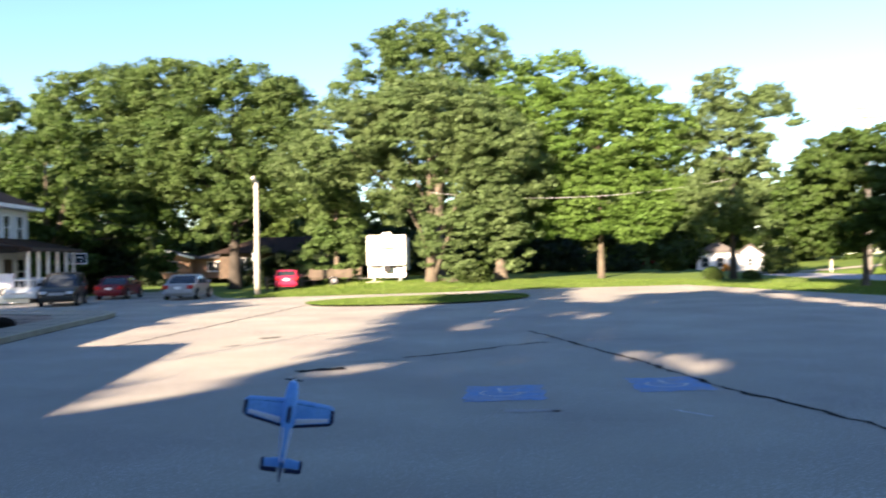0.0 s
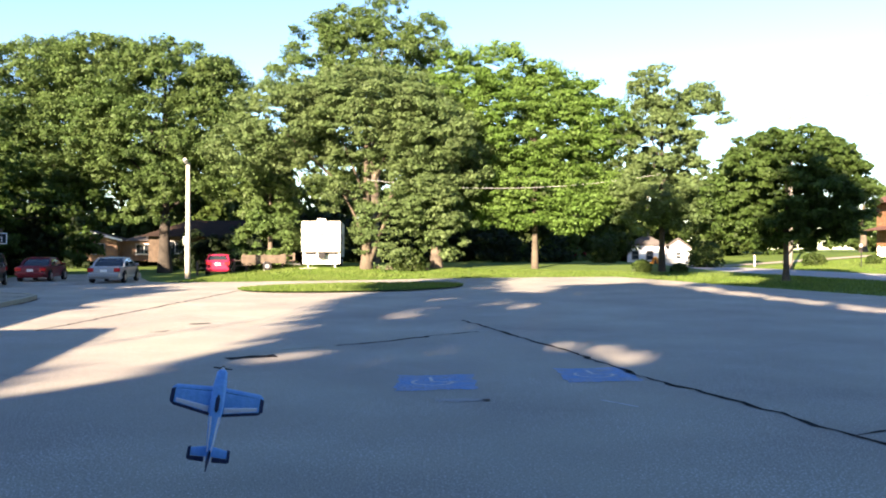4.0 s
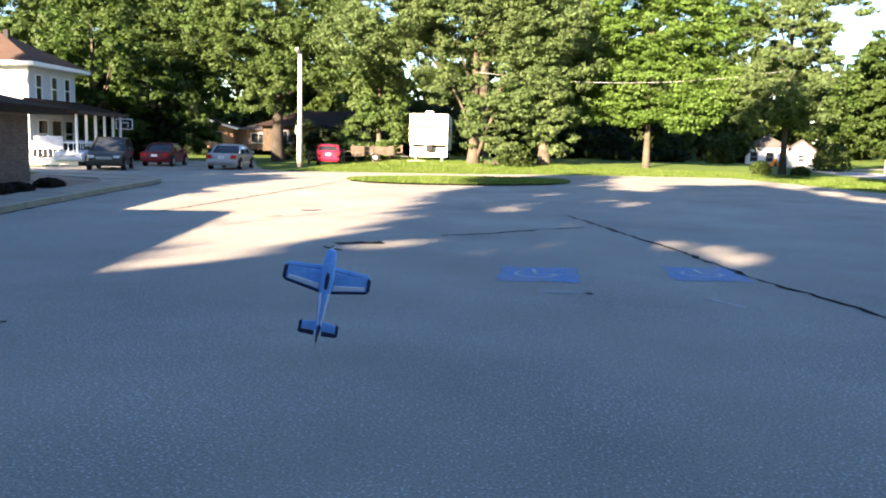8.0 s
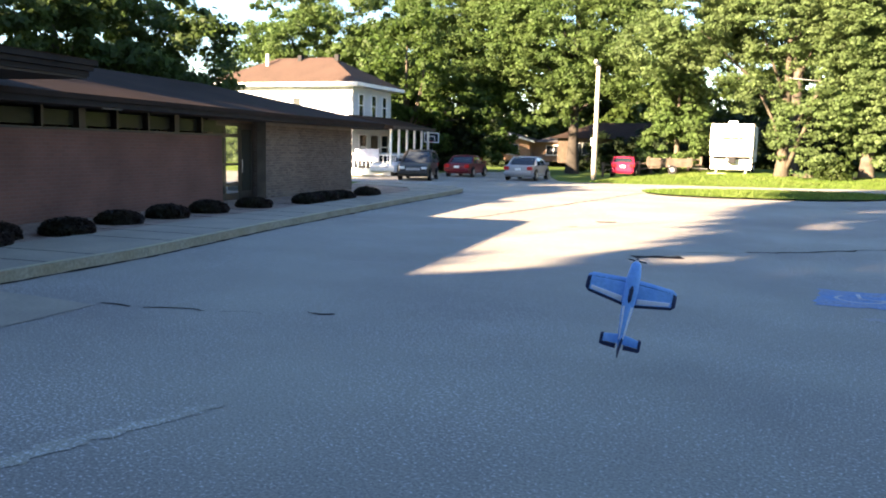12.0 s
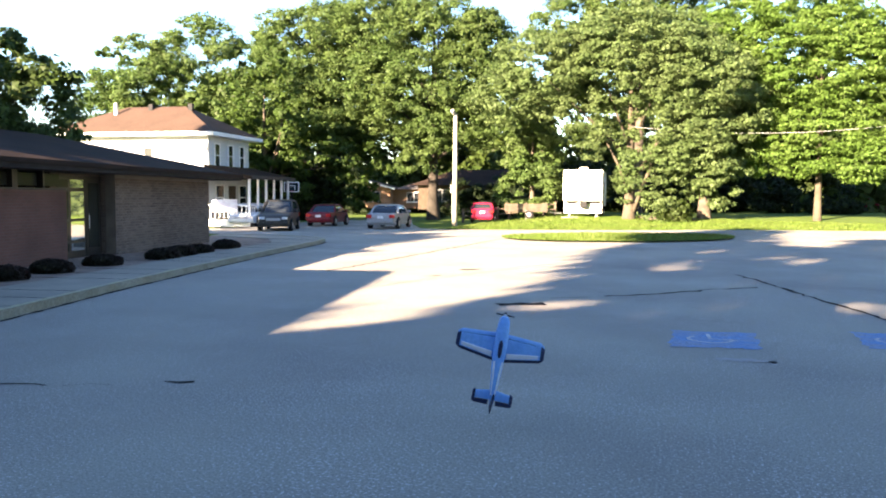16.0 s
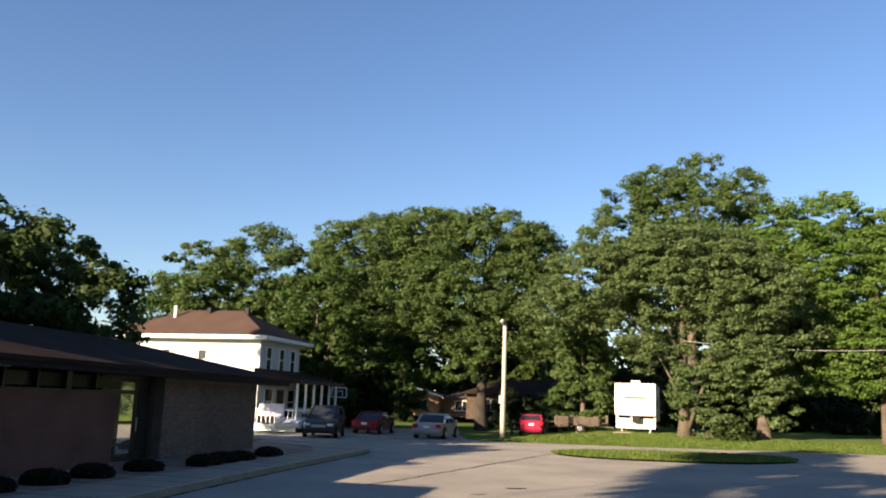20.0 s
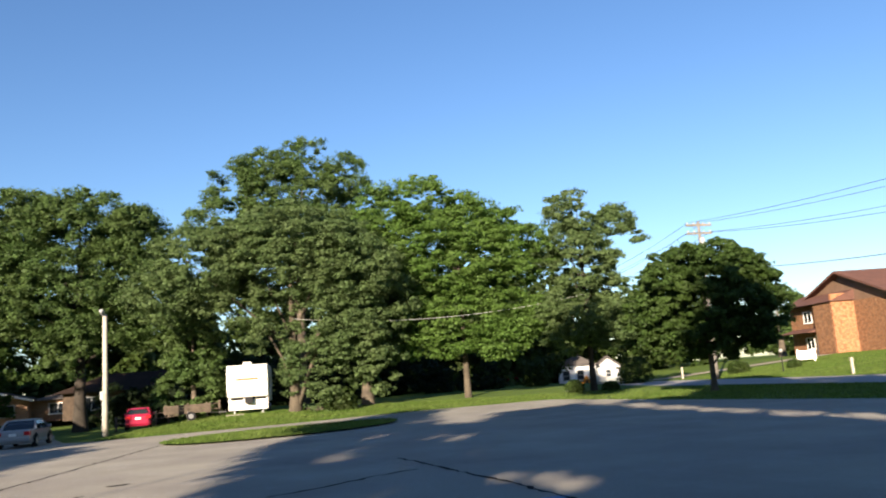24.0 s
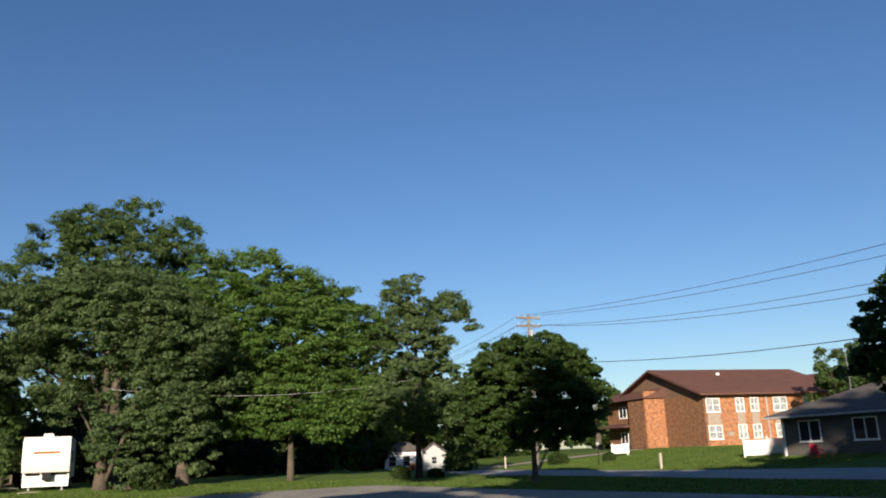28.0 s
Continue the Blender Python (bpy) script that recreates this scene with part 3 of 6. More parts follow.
# raised pavement with a yellow kerb, and the planted bed
walk_edge = [(-9.2, -40), (-9.3, 5.5), (-9.85, 9.1), (-10.9, 13.1), (-11.85, 17.4), (-13.0, 23.0), (-14.1, 29.0), (-14.6, 30.6), (-15.6, 31.7), (-17.5, 32.4), (-20.5, 32.4)]
bed_edge = [(-10.8, -40), (-10.95, 2.8), (-12.2, 10.7), (-15.15, 27.4), (-16.7, 29.9), (-20.2, 31.2)]
bm = bmesh.new()
prism(bm, walk_edge + bed_edge[::-1], "xy", -0.05, 0.13)
tagged(part("pavement", bm, CONCRETE), "pale concrete pavement raised beside the hall", "pavement", kind="structure")
bm = bmesh.new()
for i in range(len(walk_edge) - 1):
    a, b = Vector(walk_edge[i]), Vector(walk_edge[i + 1])
    d = (b - a).normalized()
    o = Vector((d.y, -d.x)) * 0.13
    prism(bm, [a - o * 0.02, b - o * 0.02, b + o, a + o], "xy", -0.02, 0.145)
gutter = bmesh.new()
grng = random.Random(9)
for i in range(1, len(walk_edge) - 1):
    a, b = Vector(walk_edge[i]), Vector(walk_edge[i + 1])
    o = Vector(((b - a).normalized().y, -(b - a).normalized().x)) * 0.19
    ribbon(gutter, [tuple(a + o), tuple(b + o)], 0.09, 0.004, grng, 0.015)
tagged(part("gutter_seam", gutter, TAR), "dark dirty seam where the kerb meets the asphalt", "seam", kind="structure")
tagged(part("kerb", bm, KERBSTONE), "stained concrete kerb beside the pavement", "kerb", kind="structure")
bm = bmesh.new()
for i in range(len(walk_edge) - 1):
    a, b = Vector(walk_edge[i]), Vector(walk_edge[i + 1])
    d = (b - a).normalized()
    o = Vector((d.y, -d.x)) * 0.13
    bm.faces.new([bm.verts.new((*p, 0.149)) for p in (a + o * 0.1, b + o * 0.1, b + o * 0.98, a + o * 0.98)])
tagged(part("kerb_paint", bm, YELLOW), "thin worn yellow paint along the kerb top", "paint mark", kind="structure")
bm = bmesh.new()
for i in range(1, 7):
    for k in range(1, 4):
        p, q = Vector(walk_edge[i]).lerp(Vector(walk_edge[i + 1]), k / 4), None
        prism(bm, [p + Vector((-2.6, -0.4)), p + Vector((-2.6, -0.385)), p + Vector((-0.05, 0.015)), p + Vector((-0.05, 0.0))], "xy", 0.128, 0.1325)
tagged(part("pavement_joint", bm, TAR), "thin dark joints across the pavement", "joint", kind="structure")
bm = bmesh.new()
prism(bm, bed_edge + [(-22.0, 30.8), (-19.5, 26), (-16.0, 10), (-14.5, -40)], "xy", -0.05, 0.1)
tagged(part("planting_bed", bm, GRAVEL), "bed of pale stones along the brick wall", "planting bed", kind="structure")


# ---- foliage ----
def leaves(name, lobes, count, size, mat, parent, seed, clump=1.25, label="", droop=0.0, shell=0.68, per=95, tufts=9, flat=0.6):
    """A crown of small bent leaves: tufts on boughs, boughs spread over the given lobes (x, y, z, rx, ry, rz)."""
    r = np.random.default_rng(seed)
    lob = np.array(lobes, float)
    weight = (lob[:, 3] * lob[:, 5]) ** 1.0
    weight /= weight.sum()
    nclump = max(8, int(count / per))
    pick = r.choice(len(lob), nclump, p=weight)
    d = r.normal(size=(nclump, 3))
    d /= np.linalg.norm(d, axis=1)[:, None]
    rad = shell + (1 - shell) * r.random(nclump) ** 0.5
    centre = lob[pick, :3] + d * lob[pick, 3:] * rad[:, None]
    centre[:, 2] -= droop * r.random(nclump) ** 2
    crad = clump * r.uniform(0.4, 1.3, nclump)
    # tufts sit on the outer, upper side of each bough
    ti = np.repeat(np.arange(nclump), tufts)
    td = r.normal(size=(len(ti), 3)) + d[ti] * 0.5 + np.array((0, 0, 0.35))
    td /= np.linalg.norm(td, axis=1)[:, None]
    tc = centre[ti] + td * (crad[ti] * (0.35 + 0.65 * r.random(len(ti))))[:, None] * np.array((1, 1, flat))
    trad = crad[ti] * r.uniform(0.26, 0.62, len(ti))
    ci = r.integers(0, len(ti), count)
    e = r.normal(size=(count, 3))
    e /= np.linalg.norm(e, axis=1)[:, None]
    pos = tc[ci] + e * (trad[ci] * r.random(count) ** 0.4)[:, None] * np.array((1, 1, flat + 0.05))
    nrm = e * 0.8 + td[ci] * 0.6 + np.array((0, 0, 0.4)) + r.normal(size=(count, 3)) * 0.45
    nrm /= np.linalg.norm(nrm, axis=1)[:, None]
    t = np.cross(nrm, r.normal(size=(count, 3)))
    t /= np.linalg.norm(t, axis=1)[:, None]
    b = np.cross(nrm, t)
    s = (size * r.uniform(0.6, 1.35, count))[:, None]
    v = np.stack([pos - t * s - nrm * s * 0.1, pos + t * s * 0.75 - b * s * 0.6, pos + t * s * 0.75 + b * s * 0.6 + nrm * s * 0.15], axis=1).reshape(-1, 3)
    me = bpy.data.meshes.new(name)
    me.vertices.add(len(v))
    me.vertices.foreach_set("co", v.ravel())
    me.loops.add(count * 3)
    me.loops.foreach_set("vertex_index", np.arange(count * 3, dtype=np.int32))
    me.polygons.add(count)
    me.polygons.foreach_set("loop_start", np.arange(0, count * 3, 3, dtype=np.int32))
    me.update(calc_edges=True)
    me.materials.append(mat)
    ob = new(name, me)
    if parent:
        ob.parent = parent
    if label:
        ob["label"] = label
    return ob


def tree(bearing, reach, lobes, mat, label, seed, count=16000, size=0.3, trunk=0.45, fork=0.35, clump=0.9, droop=0.0, limbs=7, lean=0.0, shell=0.68, bark=BARK, at=None, group="trees beyond the car park", per=150, stem=0.9, flat=0.55):
    """lobes: (across, away, height, width, depth, rise) about the foot; across runs along the picture."""
    x, y = at or polar(bearing, reach)
    z = land(x, y)
    t = thing("tree", pose(x, y, z - 0.02, 0, 0, bearing), label, "tree", group)
    rng = random.Random(seed)
    top = max(l[2] + l[5] * 0.5 for l in lobes)
    knee = top * fork
    bm = bmesh.new()
    tube(bm, [(0, 0, -0.3), (0, 0, 0.0), (lean * 0.2, 0, knee * 0.3), (lean * 0.6, 0.1, knee), (lean, 0.1, knee + (top - knee) * stem * 0.4), (lean, 0, knee + (top - knee) * stem)],
         [trunk * 1.6, trunk * 1.45, trunk, trunk * 0.82, trunk * 0.5, trunk * 0.12], 10)
    part("trunk", bm, bark, t, smooth=True)
    big = sorted(lobes, key=lambda l: -l[3] * l[5])
    for k in range(limbs):
        l = big[k % len(big)]
        e = Vector((l[0] + rng.uniform(-0.5, 0.5) * l[3], l[1] + rng.uniform(-0.5, 0.5) * l[4], l[2] + rng.uniform(-0.2, 0.5) * l[5]))
        s = Vector((lean * 0.6, 0.1, knee * rng.uniform(0.6, 1.25)))
        m = s.lerp(e, 0.5) + Vector((rng.uniform(-0.5, 0.5), rng.uniform(-0.5, 0.5), rng.uniform(0.0, 0.7)))
        part("limb", tube(bmesh.new(), [s, m, e], [trunk * 0.34, trunk * 0.2, trunk * 0.06], 7), bark, t, smooth=True)
    leaves("crown", lobes, count, size, mat, t, seed, clump, droop=droop, shell=shell, per=per, flat=flat)
    return t


# behind the hall and the white house
tree(51, 0, [(-1.2, 0, 5.7, 4.4, 3.6, 2.4), (2.8, 0, 6.2, 3.0, 3.0, 2.1), (-0.3, 1, 7.6, 3.0, 3.0, 1.5), (5.0, 0, 4.9, 1.9, 2.2, 2.0), (1.6, 4.9, 7.3, 3.0, 3, 1.9), (-4.0, 5.2, 8.6, 3.4, 3, 2.2), (-6, 0, 5.9, 4.0, 3.4, 2.6), (-10.5, 0, 6.0, 4.0, 3.4, 2.6), (1, 0, 3.8, 5, 3.0, 1.7)], BROAD, "broad dark green tree behind the brick hall", 11, 87000, 0.14, 0.26, at=(-27.7, 21.8), per=200)
tree(34.5, 86, [(-4.5, 0, 12.4, 4, 4, 5.0), (1.5, 0, 14.5, 4.5, 4, 5.0), (5.5, 0, 13.5, 3.5, 3.5, 4.8), (-7, 0, 9, 3, 3, 3.2), (0, 0, 8, 8, 4, 4.5), (5, -1, 9.5, 5, 4, 4.5), (-2, -1, 11, 4.5, 4, 4.5), (9, 0, 13, 3.5, 3, 4.5)], OAK, "tall green tree rising behind the white house", 12, 120000, 0.16, 0.3, clump=1.3, per=170)
# the oaks behind the light pole
tree(17.7, 68, [(l[0] - 1.07, *l[1:]) for l in [(0, 0, 13.0, 6.2, 5, 5.0), (4.6, 0, 12.6, 3.2, 3.5, 4.4), (-3.6, 0, 15.2, 4.0, 3.5, 3.2), (1.6, -1, 15.4, 4, 3.5, 2.9), (5.0, -1, 14.6, 2.0, 2.5, 2.4), (0, -1, 9.4, 6.4, 4, 2.6), (6.4, -1, 9.0, 3.2, 3, 2.4), (3.5, -2.5, 6.4, 2.2, 1.6, 0.9), (0.3, -2.4, 6.6, 1.7, 1.2, 1.4), (-0.5, -2.0, 4.6, 1.0, 0.8, 0.9), (9.0, 0, 9.0, 2.4, 2.6, 2.4)]], OAK, "broad old oak with a dense rounded crown", 13, 209000, 0.108, 0.42, 0.4, bark=SHADED_BARK)
tree(25.6, 70, [(0, 0, 13.0, 5, 4.5, 5.0), (-2.5, 0, 14.4, 3.0, 3, 2.8), (3.4, 0, 14.2, 3, 3, 3.6), (3, -1, 10.5, 4, 4, 4), (0, -1, 8.8, 5.0, 3.5, 2.6), (-4, -1.5, 7.0, 2, 2, 1.2)], OAK, "tall oak over the parked cars", 14, 152000, 0.11, 0.35, 0.35, bark=SHADED_BARK)
tree(29.3, 64, [(0, 0, 8.0, 3.0, 3, 4.4), (0.5, 0, 4.0, 2.6, 2.6, 3.0), (-2, 0, 5, 2.4, 2.4, 3), (3.5, 2, 4.5, 2.6, 2.4, 3.4), (7, 3, 4.0, 2.6, 2.4, 3.0)], MAPLE, "narrow dark tree beside the porch", 15, 39000, 0.18, 0.25)
# the middle: a tall tree behind, a pale feathery one before it
tree(3.6, 76, [(0, 0, 19.2, 5.0, 4, 3.6), (-5.8, 0, 20.4, 2.2, 2.6, 2.2), (-2.8, 0, 21.8, 2.6, 3, 2.2), (1.0, 0, 22.3, 2.6, 3, 2.2), (4.6, 0, 20.8, 2.2, 3, 2.2), (6.2, 0, 18.0, 2.2, 3, 2.2), (-7.6, 0, 17.0, 2.4, 3, 2.2), (0, 0, 14, 8, 4, 5)], OAK, "tallest oak, its open top above the others", 16, 133000, 0.115, 0.4, 0.5)
locust = tree(4.2, 58, [(0, 0.5, 10.8, 5.6, 4.5, 3.0), (-5.8, -0.5, 10.6, 3.2, 3.5, 2.6), (-8.6, 0, 9.0, 2.2, 3, 1.8), (4.4, -1, 9.8, 3.0, 3.5, 2.6), (0.5, -1.5, 12.4, 4.4, 3, 1.8), (-3, -1, 11.6, 3, 3, 1.7), (3.6, -1.6, 6.4, 1.9, 1.8, 2.2), (-3.4, -0.2, 8.2, 1.7, 1.6, 1.2), (1.9, -1.4, 1.6, 1.1, 0.9, 0.8), (5.2, -1.0, 5.2, 1.4, 1.5, 1.7), (-2.4, -0.8, 6.2, 0.9, 0.8, 0.9), (0.15, -0.45, 5.2, 0.55, 0.35, 1.7), (-0.1, -0.5, 3.3, 0.42, 0.3, 1.2), (2.2, -0.9, 4.8, 1.2, 1.0, 1.0)],
     LOCUST, "old feathery tree with a stout pale trunk", 17, 225000, 0.096, 0.34, 0.3, 0.8, 1.3, 8, bark=PALE_BARK, flat=0.42)
part("limb", tube(bmesh.new(), [(0.15, -0.1, 0.2), (0.75, -0.3, 1.9), (1.5, -0.3, 3.9), (1.9, -0.2, 6.5)], [0.17, 0.13, 0.11, 0.06], 8), PALE_BARK, locust, smooth=True)
part("limb", tube(bmesh.new(), [(-0.1, -0.1, 1.6), (-0.7, -0.3, 3.6), (-2.2, -0.2, 6.4)], [0.12, 0.09, 0.05], 8), PALE_BARK, locust, smooth=True)
tree(-0.7, 60, [(0, -0.5, 5.0, 2.6, 2.5, 2.8), (0.6, 0, 8.0, 3.4, 3, 2.6), (-1.2, 0, 11, 3, 3, 2.4)], LOCUST, "leafy tree with a thick short trunk", 18, 45000, 0.15, 0.36, 0.4, 0.9, 1.6)
tree(-7.6, 62, [(-1, 0, 10.5, 5.4, 4.5, 4.2), (-5.6, 0, 14.4, 2.3, 3, 2.2), (-2.4, 0, 15.0, 2.5, 3, 2.1), (0.6, 0, 13.4, 2.6, 3, 2.2), (3.4, 0, 12.0, 2.4, 3, 2.3), (5.2, 0, 10.3, 2.1, 3, 2.4), (-6.8, 0, 11.6, 2.2, 2.6, 3.0), (-1, -0.4, 6.2, 4.6, 2.4, 2.8), (3.4, -0.8, 5.8, 2.2, 2.0, 2.2), (-4.8, -1, 7.4, 2.0, 2.2, 2.4), (-5.0, 0, 9.4, 3.0, 2.4, 2.6), (-3.0, 1, 12.0, 3.0, 2.4, 2.2), (-3.6, -0.6, 4.3, 1.9, 1.5, 1.2), (2.9, -0.8, 4.0, 1.8, 1.5, 1.3), (5.6, 0.2, 5.6, 1.6, 1.6, 1.6), (0.3, -0.9, 9.4, 2.4, 1.8, 2.0), (-1.0, -1.2, 3.9, 1.6, 1.4, 0.9)], BRIGHT, "bright green leafy tree on the lawn", 19, 240000, 0.104, 0.2, 0.5, 0.85, shell=0.55, bark=PALE_BARK, flat=0.42)
tree(-16.2, 63, [(0, 0, 9.6, 2.5, 3.0, 2.4), (-1.0, 0, 14.1, 1.5, 1.7, 1.5), (0.4, 0, 12.4, 1.2, 1.4, 1.0), (2.7, 0, 12.6, 1.5, 1.6, 1.1), (4.1, 0, 11.5, 0.8, 1.1, 0.6), (-0.9, 0, 11.7, 1.5, 1.8, 1.4), (1.6, 0, 10.4, 1.5, 1.8, 1.1), (2.9, 0.5, 4.9, 1.6, 1.8, 1.6), (-2.9, 0, 10.4, 1.3, 1.8, 1.4), (0.2, -1, 6.2, 3.2, 3, 2.4), (-1.8, -1.0, 5.6, 2.0, 2, 1.6), (2.2, 0, 7.0, 1.4, 1.6, 1.5), (-1.6, -0.8, 3.9, 1.7, 1.6, 1.1), (1.5, -0.6, 4.2, 1.7, 1.6, 1.2)], LOCUST, "slender tree with an open uneven top", 20, 96000, 0.104, 0.2, 0.5, 0.68, bark=SHADED_BARK)
# a pyramid-shaped tree and a young oak left of the trailer
tree(10.8, 64, [(0, 0, 2.2, 2.4, 2.2, 2.0), (0, 0, 4.4, 2.1, 2, 2.0), (0.1, 0, 6.4, 1.7, 1.6, 1.8), (0, 0, 8.2, 1.2, 1.2, 1.4)], OAK, "dense pyramid-shaped green tree", 21, 40000, 0.14, 0.2, 0.3, 0.7)
# round trees by the street
tree(-23.9, 0, [(0, 0, 5.7, 4.2, 4.2, 3.2), (0.3, 0, 7.4, 2.9, 2.8, 1.6), (-2.6, 0, 5.0, 2.0, 2.6, 2.4), (2.6, 0, 5.0, 2.2, 2.6, 2.6), (0, 0, 3.6, 3.6, 3.4, 1.6)], MAPLE, "round clipped maple on the street verge", 22, 125000, 0.115, 0.17, 0.28, 0.55, shell=0.5, at=(21.2, 47.6), group="maples along the street", per=170)
tree(-52.2, 0, [(0.2, 0, 5.8, 4.6, 4.6, 3.2), (-1.9, 0, 8.0, 1.4, 1.8, 1.2), (1.4, 0, 8.4, 2.2, 3, 1.6), (-2.8, 0, 6.2, 1.6, 2.2, 1.7), (-3.5, 0, 4.6, 1.3, 1.6, 1.3), (0, 0, 4.6, 4.2, 4.2, 2.0), (3.6, 0, 6.8, 2.6, 3, 2.2), (0.3, -1.5, 6.4, 2.4, 2.0, 2.0)], MAPLE, "dark maple standing in shade by the street", 23, 125000, 0.115, 0.2, 0.3, 0.5, shell=0.3, at=(29.6, 23.2), group="maples along the street", per=170)
tree(-44.6, 92, [(-0.6, 0, 7.0, 3.0, 3, 2.6), (1.8, 0, 6.2, 3.4, 3, 2.8), (-2.6, 0, 5.6, 2.2, 3, 1.6)], OAK, "green tree behind the grey house", 24, 20000, 0.17)
tree(-28.4, 125, [(0, 0, 6.0, 4.0, 4, 3.6), (-5, 0, 4.5, 4, 4, 3.5)], OAK, "distant green tree beyond the street", 25, 8000, 0.3)
# a row of tall shade trees behind the viewpoint; OPEN tells where the evening light falls between their crowns on the ground
OPEN = [(-2.8, 33.6), (-3.2, 31.4), (-3.6, 24.9), (-3.4, 20.6), (-3.6, 17), (-4.1, 13.8), (-4.5, 12.2), (-4.8, 11.2), (-5.4, 11.2), (-5.9, 11.9), (-6.2, 12.8), (-6.7, 16.2), (-7.0, 18.6), (-9.3, 19.0), (-11.6, 20.0), (-11.7, 27), (-11.3, 34), (-13.7, 43.5), (-40, 44),
        (-40, 90), (60, 90), (60, 66), (47.5, 64), (44.5, 52), (43.5, 40), (42, 32), (40, 40), (37, 51), (33, 57), (29, 60), (24, 58), (21, 50), (18, 45), (15.3, 44), (13.8, 46), (13.2, 43), (13.8, 36), (14.2, 30), (14.7, 20), (15.6, 15), (15.0, 14.4), (13.5, 19),
        (12.9, 26), (12.6, 32), (12.5, 40), (11.9, 45.5), (8, 44), (6.9, 45), (5.3, 36), (4.2, 34.2), (3.9, 43.2), (6.0, 51.5), (2.8, 54), (-1.0, 48), (-2.9, 42.3), (-2.9, 36.6)]
GLADES = [[(3.1, 12.0), (3.2, 15.3), (4.2, 16.6), (4.5, 14.2), (4.0, 11.8), (3.5, 11.5)], [(2.3, 13.6), (2.3, 17.6), (3.0, 19.7), (3.05, 17.5), (3.0, 13.3), (2.6, 12.4)],
          [(-1.4, 8.2), (-1.45, 9.0), (-1.15, 9.2), (-1.1, 8.4)], [(2.6, 25.8), (3.2, 29.6), (3.4, 25.5)], [(-0.9, 20.5), (-0.6, 23.5), (-0.3, 20.5)]]


def inside(p, poly):
    poly = np.array(poly)
    x, y = p[:, 0], p[:, 1]
    hit = np.zeros(len(p), bool)
    for (ax, ay), (bx, by) in zip(poly, np.roll(poly, -1, 0)):
        hit ^= ((ay > y) != (by > y)) & (x < (bx - ax) * (y - ay) / (by - ay + 1e-12) + ax)
    return hit


SHADE = Vector((-sd.x / sd.z, -sd.y / sd.z))          # how far a shadow falls for each metre of height
sr = np.random.default_rng(44)


def shade_row(n, x0, x1, y0, y1, z0, z1, spacing, seed, label, trunk, gaps, only=None):
    """A row of trees whose leafy boughs fill the row, but for the gaps that let the light fall on OPEN and GLADES."""
    hz = sr.uniform(z0, z1, n)
    hxy = np.stack([sr.uniform(x0, x1, n), sr.uniform(y0, y1, n)], 1)
    fall = hxy + hz[:, None] * np.array(SHADE)
    good = inside(fall, only) if only else (fall[:, 0] > -25) & (fall[:, 0] < 53)
    for gap in gaps:
        for dx, dy in ((0, 0), (0.65, 0), (-0.65, 0), (0.55, 1.1), (-0.55, -1.1), (0, 1.4), (0, -1.4)) if gap is OPEN else ((0, 0), (0.22, 0), (-0.22, 0), (0.2, 0.5), (-0.2, -0.5)):
            good &= ~inside(fall + np.array((dx, dy)), gap)
    for k, tx in enumerate(np.arange(x0 + spacing / 2, x1, spacing)):
        mine = good & (abs(hxy[:, 0] - tx) <= spacing / 2)
        if mine.sum() < 8:
            continue
        ty = (y0 + y1) / 2 + 0.25 * (y1 - y0) * math.sin(k * 2.3)
        lobes = [(x - tx, y - ty, z, 0.45, 0.45, 0.4) for (x, y), z in zip(hxy[mine], hz[mine])]
        tree(0, 0, lobes, DEEP, label, seed + k, 27 * len(lobes), 0.36, trunk, 0.2, 0.4, limbs=2, shell=0.2, at=(tx, ty), group="shade trees behind the car park", per=12, stem=0.1)


HOUSE = [(-45, 33), (-13.2, 33), (-14, 44), (-16, 66), (-16, 90), (-45, 90)]
shade_row(9600, -54, -8, -27, -21, 2.0, 27.0, 6.8, 40, "tall leafy shade tree behind the car park", 0.3, [OPEN, HOUSE] + GLADES)
shade_row(3300, -8, 25, -27, -21, 7.0, 28.5, 6.6, 50, "tall leafy shade tree behind the car park", 0.3, [OPEN] + GLADES)
# unseen near row, added to hold skylight off the shaded asphalt
shade_row(5200, -8.5, 18.5, -8, -4.6, 0.8, 18.0, 5.4, 70, "unseen tree added close behind the viewpoint for shade", 0.2, [OPEN] + GLADES)
# unseen row, added to shade the parked cars and the low oak boughs
DRIVE_SHADE = [(-25.6, 47), (-15.2, 47), (-13.8, 56), (-12.5, 64), (-9, 75), (-13.5, 75), (-18, 65)]
shade_row(4600, -56, -22, 6, 13, 10.0, 29.0, 6.0, 80, "unseen tall tree added beyond the brick hall for shade", 0.25, [], DRIVE_SHADE)
